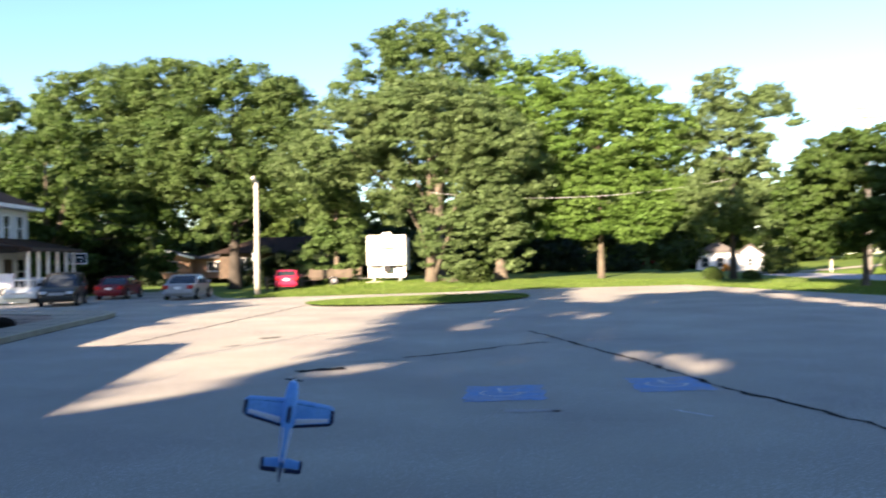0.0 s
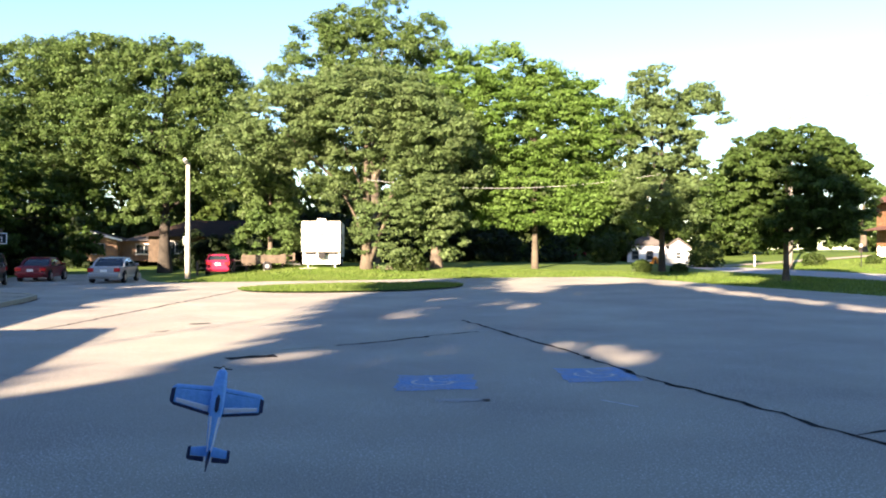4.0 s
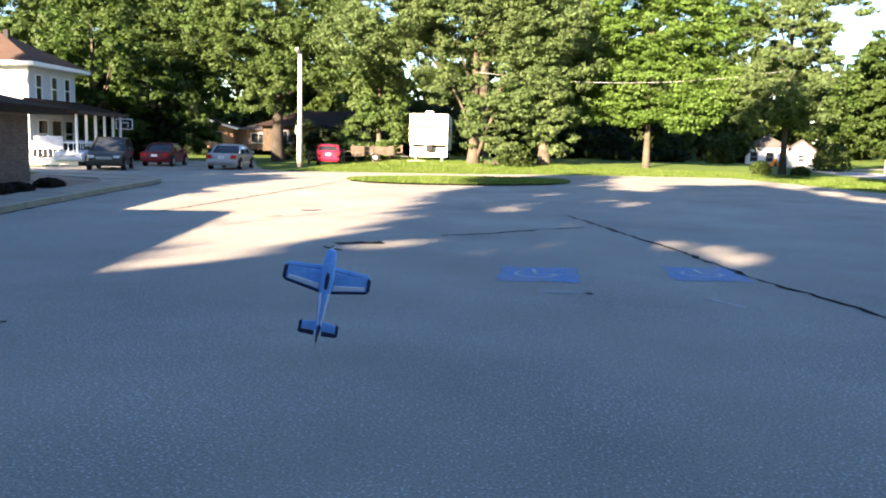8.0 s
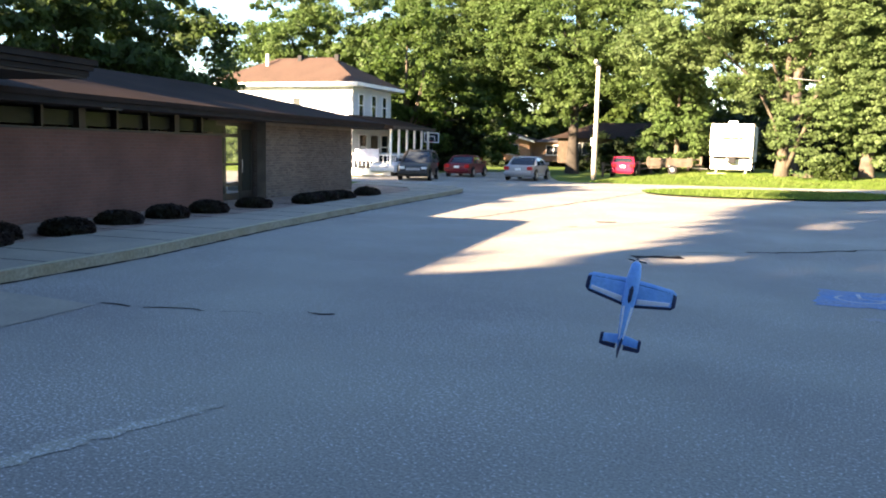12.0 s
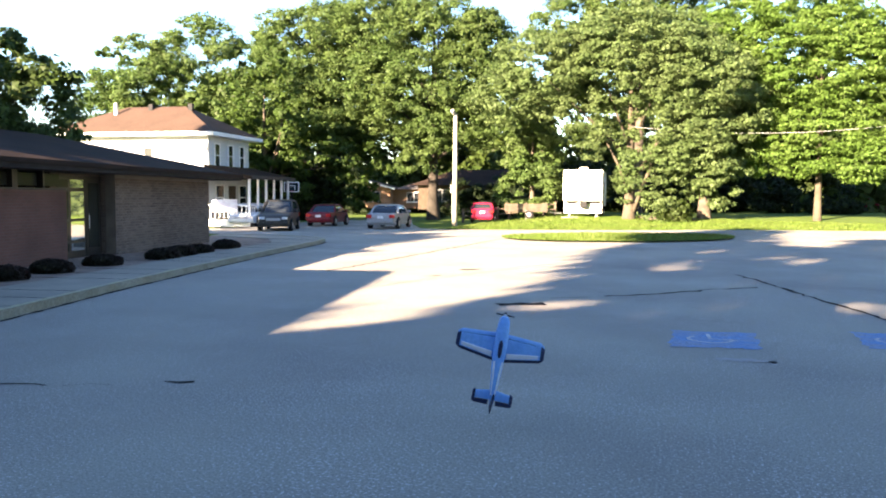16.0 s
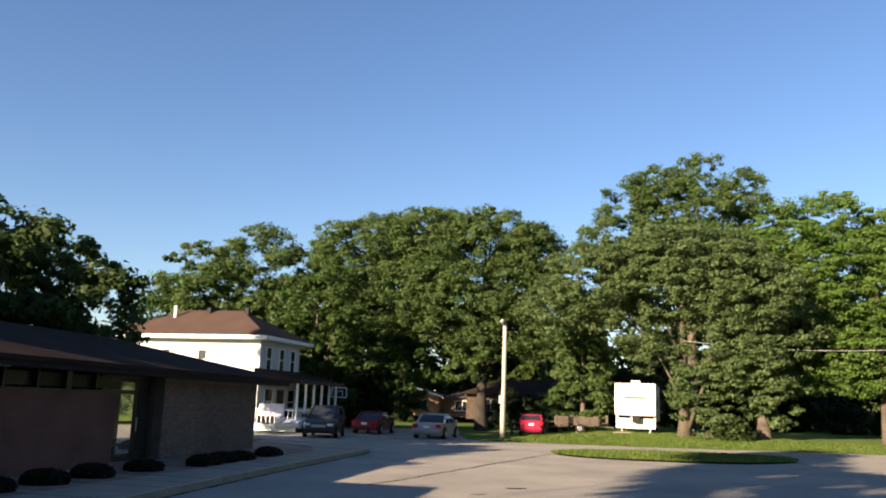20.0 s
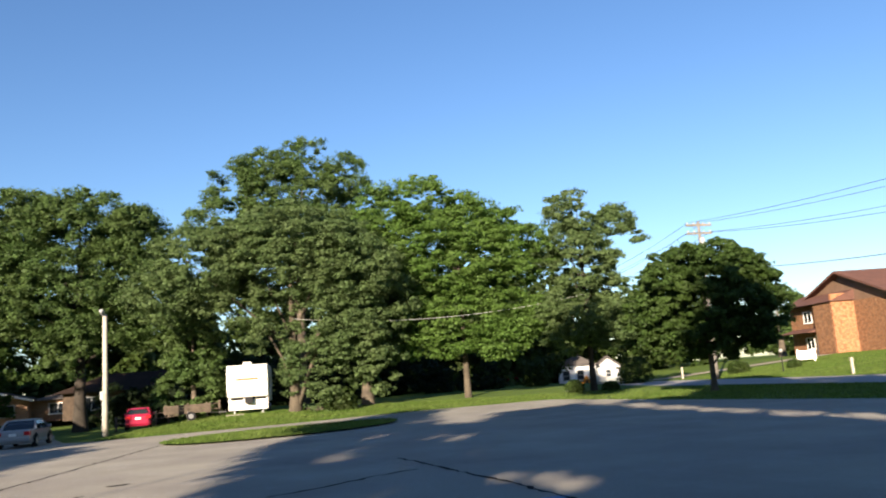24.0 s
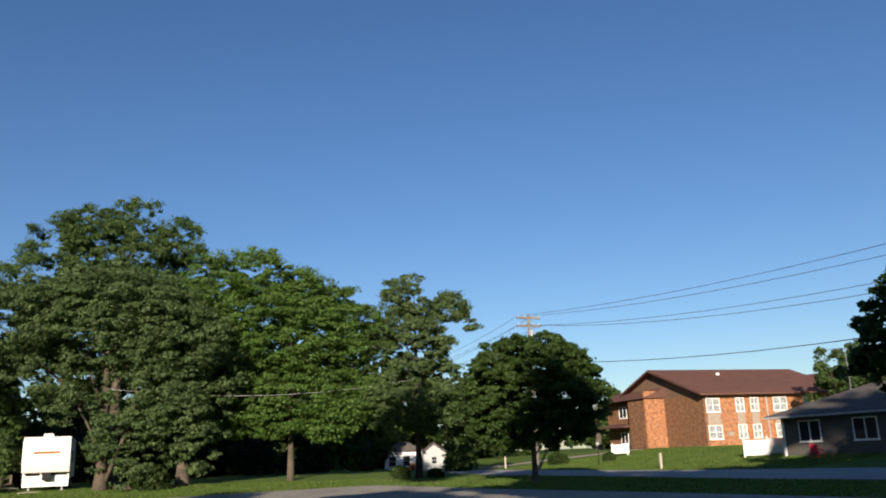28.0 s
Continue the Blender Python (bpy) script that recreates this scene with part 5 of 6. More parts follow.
for k, (x, y) in enumerate(((42.8, 54.3), (44.1, 53.2))):
    f = thing("fence_panel", pose(x, y, land(x, y), 0, 0, -39), "short white boarded fence panel beside the grey house", "fence", "white fence panels")
    part("post", abox(-0.86, -0.76, -0.05, 0.05, -0.1, 1.35), WHITE, f)
    part("rail", abox(-0.76, 0.84, 0.0, 0.04, 0.25, 0.33), WHITE, f)
    part("rail", abox(-0.76, 0.84, 0.0, 0.04, 0.95, 1.03), WHITE, f)
    for j in range(10):
        part("picket", abox(-0.74 + j * 0.16, -0.61 + j * 0.16, -0.03, 0.0, 0.05, 1.2), WHITE, f)
aerial = thing("roof_aerial", grey.matrix_basis @ pose(5.6, -2.0, 4.1), "thin metal aerial mast on the grey house roof", "aerial")
part("mast", tube(bmesh.new(), [(0, 0, -0.6), (0, 0, 3.6)], [0.03, 0.025], 6), METAL, aerial)
part("boom", tube(bmesh.new(), [(-1.2, 0.5, 3.5), (0.9, -0.4, 3.5)], [0.02, 0.02], 5), METAL, aerial)
for k in range(5):
    c_ = Vector((-1.1 + k * 0.48, 0.46 - k * 0.2, 3.5))
    part("rod", tube(bmesh.new(), [c_ + Vector((-0.25, -0.55, 0)), c_ + Vector((0.25, 0.55, 0))], [0.012, 0.012], 4), METAL, aerial)
ball = thing("garden_chair", pose(41.0, 45.8, land(41.0, 45.8), 0, 0, 100), "red plastic garden chair on the shaded lawn", "chair")
RED_PLASTIC = material("red plastic", (0.6, 0.04, 0.06), rough=0.4, vary=0.06)
part("seat", abox(-0.3, 0.3, -0.3, 0.3, 0.38, 0.44, 0.02), RED_PLASTIC, ball)
part("backrest", abox(-0.3, 0.3, 0.27, 0.33, 0.44, 0.95, 0.02), RED_PLASTIC, ball)
for sx in (-0.27, 0.27):
    part("armrest", abox(sx - 0.04, sx + 0.04, -0.3, 0.28, 0.6, 0.65, 0.01), RED_PLASTIC, ball)
    for sy in (-0.26, 0.26):
        part("leg", abox(sx - 0.03, sx + 0.03, sy - 0.03, sy + 0.03, 0, 0.4), RED_PLASTIC, ball)
for b, r_, h in ((-32.3, 66, 1.15), (-22.05, 92, 1.2)):
    x, y = polar(b, r_)
    p = thing("marker_post", pose(x, y, land(x, y)), "pale square wooden marker post on the lawn", "post", "lawn marker posts")
    part("post", abox(-0.08, 0.08, -0.08, 0.08, -0.1, h, 0.015), POLEWOOD, p)
    part("cap", abox(-0.1, 0.1, -0.1, 0.1, h, h + 0.04, 0.012), POLEWOOD, p)


# ---- poles and wires ----
px_, py_ = polar(16.2, 52.5)
pole = thing("light_pole", pose(px_, py_, land(px_, py_)), "tall pale wooden light pole at the drive's edge", "light pole")
part("shaft", tube(bmesh.new(), [(0, 0, -0.3), (0, 0, 3.5), (0, 0, 7.1)], [0.16, 0.145, 0.12], 12), POLEWOOD, pole, smooth=True)
part("lamp_arm", tube(bmesh.new(), [(0, 0, 6.9), (-0.05, -0.3, 7.2)], [0.03, 0.03], 6), METAL, pole)
part("lamp_head", tube(bmesh.new(), [(-0.05, -0.15, 7.05), (-0.05, -0.3, 7.2), (-0.05, -0.5, 7.25), (-0.05, -0.6, 7.2)], [0.07, 0.13, 0.13, 0.06], 10), GREYTRIM, pole, "white lamp housing")
part("meter_box", abox(-0.27, -0.12, -0.12, 0.1, 2.1, 2.6, 0.02), GREYTRIM, pole, "grey meter box")
part("conduit", tube(bmesh.new(), [(-0.17, 0, 0.0), (-0.17, 0, 2.2)], [0.025, 0.025], 6), GREYTRIM, pole)


def utility_pole(x, y, h, turn, label):
    t = thing("utility_pole", pose(x, y, land(x, y), 0, 0, turn), label, "utility pole", "utility poles")
    part("shaft", tube(bmesh.new(), [(0, 0, -0.3), (0, 0, h * 0.5), (0, 0, h)], [0.2, 0.17, 0.13], 10), GREYWOOD, t, smooth=True)
    for z in (h - 0.35, h - 1.15):
        arm = part("crossarm", abox(-1.3, 1.3, -0.09, 0.09, z - 0.1, z + 0.1), GREYWOOD, t)
        for xx in (-1.15, -0.5, 0.5, 1.15):
            part("insulator", tube(bmesh.new(), [(xx, 0, z + 0.07), (xx, 0, z + 0.16), (xx, 0, z + 0.27)], [0.04, 0.09, 0.05], 8), GREYTRIM, arm)
        for s in (-1, 1):
            part("brace", tube(bmesh.new(), [(s * 0.7, 0.06, z - 0.05), (0, 0.1, z - 0.7)], [0.02, 0.02], 5), METAL, arm)
    part("transformer", tube(bmesh.new(), [(0.0, -0.38, h - 2.7), (0, -0.38, h - 2.6), (0, -0.38, h - 1.75), (0, -0.38, h - 1.65)], [0.2, 0.24, 0.24, 0.18], 12), GREYTRIM, t, "grey transformer can")
    return t


UP1, UP2 = (33.4, 74.2), (41.5, 9.0)
utility_pole(*UP1, 15.0, 5, "tall wooden utility pole behind the maple")
utility_pole(*UP2, 12.6, 5, "tall wooden utility pole along the street")
utility_pole(30.5, 112.0, 13.5, 5, "distant wooden utility pole down the street")


def cable(a, b, sag, r=0.02, mat=WIRE, label="thin dark overhead wire strung between poles"):
    w = thing("overhead_wire", Matrix(), label, "wire", "overhead wires")
    a, b = Vector(a), Vector(b)
    pts = [a.lerp(b, k / 16) - Vector((0, 0, sag * 4 * (k / 16) * (1 - k / 16))) for k in range(17)]
    part("strand", tube(bmesh.new(), pts, [r] * 17, 5), mat, w)


for dxx, z1, z2, sag in ((-1.1, 14.9, 12.5, 1.3), (0.5, 14.9, 12.2, 1.4), (1.15, 13.95, 10.9, 1.6), (-1.1, 13.95, 9.8, 1.9), (0.1, 10.3, 8.0, 1.6)):
    cable((UP1[0] + dxx, UP1[1], z1), (UP2[0] + dxx, UP2[1], z2), sag, 0.018 if z1 > 11 else 0.028)
    cable((UP1[0] + dxx, UP1[1], z1), (30.5 + dxx, 112, z1 - 1.6), 0.8, 0.018)
cable((-4.1, 57.0, 6.7), (17.3, 59.9, 7.4), 0.8, 0.015, GREYTRIM, "pale overhead wire strung from tree to tree")
cable((17.5, 60.8, 7.6), (UP1[0] - 0.2, UP1[1], 9.6), 0.5, 0.02)
cable((-25.6, 52.0, 5.0), (-23.8, 60.5, 4.6), 0.2, 0.02)

# basketball hoop beside the drive
bx_, by_ = polar(27.5, 58)
hoop = thing("basketball_hoop", pose(bx_, by_, -0.2, 0, 0, 26), "basketball hoop with a clear white-edged backboard", "basketball hoop")
part("pole", tube(bmesh.new(), [(0, 0.5, 0), (0, 0.5, 2.2), (0, 0.1, 2.8)], [0.06, 0.055, 0.05], 8), BLACK, hoop)
board = part("backboard", abox(-0.52, 0.52, -0.02, 0.02, 2.36, 3.06), GLASS, hoop)
for a in ((-0.52, 0.52, 2.36, 2.41), (-0.52, 0.52, 3.01, 3.06), (-0.52, -0.47, 2.41, 3.01), (0.47, 0.52, 2.41, 3.01), (-0.25, 0.25, 2.78, 2.82), (-0.25, -0.21, 2.48, 2.78), (0.21, 0.25, 2.48, 2.78)):
    part("white_edge", abox(a[0], a[1], -0.035, -0.02, a[2], a[3]), WHITE, board)
part("rim", tube(bmesh.new(), [(0.23 * math.cos(a), -0.3 + 0.23 * math.sin(a), 2.42) for a in np.linspace(0, 6.28, 17)], [0.012] * 17, 5), RED_PLASTIC, hoop)


# ---- vehicles ----
def paint(name, colour):
    m = material(name, colour, rough=0.38, vary=0.03, scale=1.0, bump=0, spec=0.28)
    m.node_tree.nodes["Principled BSDF"].inputs["Coat Weight"].default_value = 0.12
    return m


LAMP_RED, LAMP_CLEAR = material("red lamp lens", (0.45, 0.02, 0.02), rough=0.2, vary=0.05), material("clear lamp lens", (0.7, 0.7, 0.68), rough=0.15, vary=0.05)
PLATE = material("number plate", (0.7, 0.7, 0.68), rough=0.5, vary=0.05)


def vehicle(name, x, y, turn, label, colour, length=4.5, width=1.78, belt=0.92, roof=1.45, glass=(-1.9, -1.35, 0.7, 1.25), hood=0.78, z=0.0, tail=0.95, category="car", group="parked cars"):
    """Front towards +x. glass: x of rear window foot, rear and front ends of the roof (inner), windscreen foot."""
    t = thing(name, pose(x, y, z, 0, 0, turn), label, category, group)
    L, W = length / 2, width / 2
    g0, g1, g2, g3 = glass
    bm = bmesh.new()
    side = [(-L, 0.38), (-L + 0.05, tail - 0.1), (-L + 0.15, tail), (g0, belt), (g3, belt - 0.02), (L - 0.35, hood), (L - 0.05, hood - 0.14), (L, 0.5), (L - 0.04, 0.3), (L - 0.3, 0.22), (-L + 0.3, 0.22), (-L + 0.03, 0.3)]
    prism(bm, side, "xz", -W, W, 0.13)
    for v in bm.verts:
        f = 1 - 0.16 * (max(0, abs(v.co.x) / L - 0.66) / 0.34) ** 1.6
        v.co.y *= f * (1 - 0.04 * max(0, v.co.z - 0.6))
    body = part("body", bm, colour, t, smooth=False)
    def ring(bm, x0, x1, w, z, cut):
        """An outline with cut corners at one height."""
        return [bm.verts.new((x, y, z)) for x, y in ((x0 + cut, -w), (x1 - cut, -w), (x1, -w + cut), (x1, w - cut), (x1 - cut, w), (x0 + cut, w), (x0, w - cut), (x0, -w + cut))]

    def loft(levels):
        bm = bmesh.new()
        rings = [ring(bm, *l) for l in levels]
        for a, b in zip(rings, rings[1:]):
            for k in range(8):
                bm.faces.new((a[k], a[(k + 1) % 8], b[(k + 1) % 8], b[k]))
        bm.faces.new(rings[0][::-1])
        bm.faces.new(rings[-1])
        return bm
    lo = [(g0 + 0.1, -W + 0.08), (g3 - 0.1, -W + 0.08), (g3 - 0.1, W - 0.08), (g0 + 0.1, W - 0.08)]
    hi = [(g1 + 0.06, -W + 0.24), (g2 - 0.06, -W + 0.24), (g2 - 0.06, W - 0.24), (g1 + 0.06, W - 0.24)]
    rise = roof - belt
    part("side_glass", loft([(g0, g3, W - 0.05, belt - 0.04, 0.14), (g0 + (g1 - g0) * 0.55, g3 + (g2 - g3) * 0.5, W - 0.12, belt + rise * 0.5, 0.16), (g1, g2, W - 0.22, roof - 0.06, 0.18)]), GLASS, t, "dark glazed cabin")
    part("roof", loft([(g1 - 0.07, g2 + 0.05, W - 0.19, roof - 0.075, 0.2), (g1 - 0.02, g2, W - 0.24, roof - 0.02, 0.2), (g1 + 0.2, g2 - 0.25, W - 0.42, roof + 0.02, 0.2)]), colour, t)
    for p, q in zip(lo, hi):
        part("pillar", tube(bmesh.new(), [(*p, belt - 0.04), ((p[0] + q[0]) / 2 + (p[0] - q[0]) * 0.06, (p[1] + q[1]) / 2 * 1.02, belt + rise * 0.5), (*q, roof - 0.05)], [0.07, 0.06, 0.06], 6), colour, t)
    mid = (g1 + g2) / 2 - 0.1
    for s in (-1, 1):
        part("pillar", tube(bmesh.new(), [(mid, s * (W - 0.055), belt - 0.04), (mid, s * (W - 0.24), roof - 0.04)], [0.045, 0.04], 6), colour, t)
        m = part("mirror", abox(g3 - 0.35, g3 - 0.15, s * (W + 0.06) - 0.09, s * (W + 0.06) + 0.09, belt, belt + 0.16, 0.03), colour, t)
        part("tail_lamp", abox(-L - 0.01, -L + 0.1, s * (W - 0.22) - 0.16, s * (W - 0.22) + 0.16, tail - 0.3, tail - 0.1, 0.02), LAMP_RED, t)
        part("headlamp", abox(L - 0.16, L + 0.0, s * (W - 0.3) - 0.15, s * (W - 0.3) + 0.15, hood - 0.25, hood - 0.12, 0.02), LAMP_CLEAR, t)
        for xx in (-L * 0.6, L * 0.62):
            part("wheel_arch", wheel_disc(bmesh.new(), (xx, s * (W - 0.02), 0.33), 0.38, 0.05), BLACK, t)
            wh = part("wheel", wheel_disc(bmesh.new(), (xx, s * (W - 0.08), 0.31), 0.31, 0.2), BLACK, t)
            part("rim", wheel_disc(bmesh.new(), (xx, s * (W - 0.0), 0.31), 0.19, 0.06, 14), METAL, wh)
    part("rear_bumper", abox(-L - 0.07, -L + 0.12, -W + 0.08, W - 0.08, 0.36, 0.55, 0.04), colour, t)
    part("front_bumper", abox(L - 0.12, L + 0.06, -W + 0.08, W - 0.08, 0.3, 0.5, 0.04), colour, t)
    part("number_plate", abox(-L - 0.03, -L + 0.0, -0.17, 0.17, tail - 0.32, tail - 0.18), PLATE, t)
    part("grille", abox(L - 0.04, L + 0.02, -0.38, 0.38, hood - 0.32, hood - 0.18), GREYTRIM, t)
    return t


RED_PAINT, DARKRED, SILVER, DARKGREY = paint("red car paint", (0.26, 0.012, 0.04)), paint("dark red car paint", (0.12, 0.006, 0.014)), paint("silver car paint", (0.27, 0.28, 0.28)), paint("charcoal car paint", (0.032, 0.03, 0.025))
vehicle("sedan", *polar(20.75, 49.6), 97, "silver sedan parked with its tail to the drive", SILVER, 4.8, 1.8, 0.9, 1.4, (-1.5, -0.75, 0.45, 1.3), tail=0.93)
vehicle("sport_utility_vehicle", *polar(28.35, 46.4), -70, "charcoal sport utility vehicle parked by the porch", DARKGREY, 4.6, 1.8, 1.0, 1.66, (-2.15, -1.7, 0.05, 0.95), 0.88, tail=1.05)
vehicle("red_sedan", *polar(25.0, 53.5), 99, "dark red sedan parked in the shade", DARKRED, 4.6, 1.74, 0.87, 1.36, (-1.45, -0.75, 0.45, 1.25), tail=0.9)
rx_, ry_ = polar(14.2, 58.0)
PALE = paint("pale blue car paint", (0.42, 0.5, 0.56))
vehicle("pale_car", *polar(30.3, 52.5), -74, "pale blue car parked close beside the porch", PALE, 4.3, 1.72, 0.9, 1.4, (-1.8, -1.2, 0.6, 1.25))
vehicle("hatchback", rx_, ry_, 102, "bright red hatchback parked on the grass", RED_PAINT, 3.8, 1.62, 0.88, 1.37, (-1.8, -1.15, 0.45, 1.1), z=land(rx_, ry_), tail=0.98)
vehicle("far_car", *polar(-10.2, 96), -20, "red car parked far behind the trees", RED_PAINT, 4.4, 1.8, 0.95, 1.5, (-1.8, -1.4, 0.6, 1.2), z=land(*polar(-10.2, 96)))
vehicle("far_car", *polar(-9.0, 104), -20, "grey car parked far behind the trees", SILVER, 4.4, 1.8, 0.95, 1.5, (-1.8, -1.4, 0.6, 1.2), z=land(*polar(-9.0, 104)))

# the white camping trailer, its high nose to the car park
tx_, ty_ = polar(7.35, 58.2)
rv = thing("camping_trailer", pose(tx_, ty_, land(tx_, ty_), 0, 0, 4), "white fifth-wheel camping trailer standing on the grass", "trailer")
bm = bmesh.new()
prism(bm, [(0.25, 1.15), (0.0, 1.6), (0.05, 3.0), (0.4, 3.35), (8.5, 3.35), (8.5, 0.75), (2.2, 0.75), (2.2, 1.15)], "yz", -1.37, 1.37, 0.08)
part("body", bm, OFFWHITE, rv, "white ribbed trailer body")
part("under_nose", abox(-1.3, 1.3, 1.2, 1.32, 0.5, 1.2), OFFWHITE, rv, "white lower front panel")
part("dark_band", abox(-1.15, -0.35, 0.55, 0.62, 0.98, 1.22), BLACK, rv, "dark recess under the nose")
part("dark_band", abox(0.15, 1.2, 0.55, 0.62, 0.98, 1.22), BLACK, rv, "dark recess under the nose")
part("lower_panel", abox(-1.32, 1.32, 0.6, 0.68, 0.3, 1.18), OFFWHITE, rv, "white lower nose panel")
part("hitch_box", abox(-0.2, 0.3, 0.15, 0.6, 0.7, 1.15, 0.03), BLACK, rv)
part("stripe", abox(-0.75, 0.75, -0.012, 0.02, 2.3, 2.44), material("ochre lettering", (0.33, 0.14, 0.05), vary=0.2), rv, "ochre bars of unreadable lettering")
part("roof_unit", abox(-0.3, 0.3, 0.7, 1.5, 3.35, 3.55, 0.05), OFFWHITE, rv, "white roof air unit")
for xx in (-0.95, 0.95):
    part("jack_leg", abox(xx - 0.05, xx + 0.05, 0.75, 0.85, -0.02, 0.8), GREYTRIM, rv)
    part("foot_plate", abox(xx - 0.14, xx + 0.14, 0.66, 0.94, -0.02, 0.04), GREYTRIM, rv)
for xx in (-1.2, 1.2):
    for yy in (5.0, 5.95):
        w_ = part("wheel", wheel_disc(bmesh.new(), (xx, yy, 0.36), 0.36, 0.22, axis="x"), BLACK, rv)
        part("rim", wheel_disc(bmesh.new(), (xx * 1.06, yy, 0.36), 0.2, 0.1, 12, axis="x"), METAL, w_)
part("side_window", abox(1.37, 1.385, 2.6, 3.8, 1.7, 2.5), GLASS, rv)
part("side_window", abox(-1.385, -1.37, 4.6, 5.8, 1.7, 2.5), GLASS, rv)
part("door", abox(1.37, 1.39, 6.4, 7.1, 0.85, 2.75), OFFWHITE, rv)
plk = polar(8.2, 57.8)
plank = thing("wheel_chock", pose(*plk, land(*plk), 0, 0, 30), "pale board lying in the grass by the trailer", "board")
part("board", abox(-0.6, 0.6, -0.12, 0.12, 0.0, 0.06, 0.01), POLEWOOD, plank)

# wooden utility trailer and post-and-rail fence
ux_, uy_ = polar(11.2, 58.5)
cart = thing("utility_trailer", pose(ux_, uy_, land(ux_, uy_), 0, 0, 11), "weathered wooden utility trailer on the grass", "trailer")
part("bed", abox(-1.5, 1.5, -0.7, 0.7, 0.5, 0.58), WOOD, cart)
for s in (-1, 1):
    for j in range(3):
        part("side_board", abox(-1.5, 1.5, s * 0.7 - 0.02, s * 0.7 + 0.02, 0.58 + j * 0.17, 0.72 + j * 0.17), WOOD, cart)
    for xx in (-1.4, 0, 1.4):
        part("stake", abox(xx - 0.04, xx + 0.04, s * 0.74 - 0.02, s * 0.74 + 0.02, 0.45, 1.15), WOOD, cart)
    w_ = part("wheel", wheel_disc(bmesh.new(), (0.2, s * 0.85, 0.3), 0.3, 0.17), BLACK, cart)
    part("rim", wheel_disc(bmesh.new(), (0.2, s * 0.94, 0.3), 0.16, 0.04, 12), METAL, w_)
part("tailgate", abox(-1.54, -1.5, -0.68, 0.68, 0.58, 1.06), WOOD, cart)
part("drawbar", tube(bmesh.new(), [(1.5, 0, 0.45), (2.5, 0, 0.4)], [0.05, 0.04], 6), METAL, cart)
part("jack", tube(bmesh.new(), [(0.0, -0.78, 0.0), (0.0, -0.78, 0.6)], [0.04, 0.04], 6), METAL, cart)
fence = thing("rail_fence", pose(0, 0, 0), "low weathered post-and-rail fence at the lawn's edge", "fence")
fp = [polar(b, 60.5) for b in (15.6, 13.2, 12.4, 10.0, 9.2)]
for x, y in fp:
    part("post", abox(x - 0.07, x + 0.07, y - 0.07, y + 0.07, land(x, y) - 0.1, land(x, y) + 1.0), WOOD, fence)
for (ax, ay), (bx, by) in zip(fp, fp[1:]):
    for h in (0.45, 0.82):
        part("rail", tube(bmesh.new(), [(ax, ay - 0.06, land(ax, ay) + h), (bx, by - 0.06, land(bx, by) + h)], [0.045, 0.045], 5), WOOD, fence)
# roots, logs and an orange play tent at the far trees
lg = random.Random(4)
for k in range(7):
    x, y = polar(lg.uniform(-0.2, 3.4), lg.uniform(57.2, 59))
    l_ = thing("log", pose(x, y, land(x, y) + 0.08, 0, 0, lg.uniform(-40, 40)), "cut log lying among roots under the old tree", "log", "cut logs")
    part("bark", tube(bmesh.new(), [(-0.5, 0, 0), (0.5, 0, 0.02)], [0.11, 0.09], 8), BARK, l_)
ox_, oy_ = polar(-15.75, 80)
tent = thing("play_tent", pose(ox_, oy_, land(ox_, oy_), 0, 0, -15), "small orange ridge tent on the far lawn", "tent")
part("canvas", prism(bmesh.new(), [(-0.55, 0), (0.55, 0), (0.1, 0.75), (-0.1, 0.75)], "xz", 0, 1.1), material("orange canvas", (0.6, 0.22, 0.03), vary=0.1), tent)
part("flap", prism(bmesh.new(), [(-0.18, 0), (0.18, 0), (0, 0.55)], "xz", -0.02, 0.0), DARKWOOD, tent)


# ---- the model aeroplane hovering over the car park ----
def spot(bearing, rise, reach):
    x, y = polar(bearing, reach)
    return Vector((x, y, 1.8 + reach * math.tan(radians(rise))))


nose, tailp = spot(13.45, -7.7, 6.75), spot(14.5, -13.9, 6.3)
ltip, rtip = spot(16.65, -9.0, 6.55), spot(10.6, -10.2, 6.55)
ay_ = (nose - tailp).normalized()
ax_ = (rtip - ltip)
span = ax_.length
ax_ = (ax_ - ay_ * ax_.dot(ay_)).normalized()
az_ = ax_.cross(ay_)
plane = thing("model_aeroplane", Matrix((( *[v[0] for v in (ax_, ay_, az_)], tailp[0]), (*[v[1] for v in (ax_, ay_, az_)], tailp[1]), (*[v[2] for v in (ax_, ay_, az_)], tailp[2]), (0, 0, 0, 1))),
              "blue foam model aeroplane hanging nose-up in the air", "model aeroplane")
FOAM = material("blue foam", (0.1, 0.33, 0.68), rough=0.5, vary=0.08, scale=5.0, tint=(0.17, 0.42, 0.74))
FOAMWHITE = material("white foam", (0.7, 0.74, 0.78), rough=0.6, vary=0.05)
NAVY = material("navy trim", (0.012, 0.02, 0.06), rough=0.6, vary=0.08)
FL = (nose - tailp).length
hs = span / 2


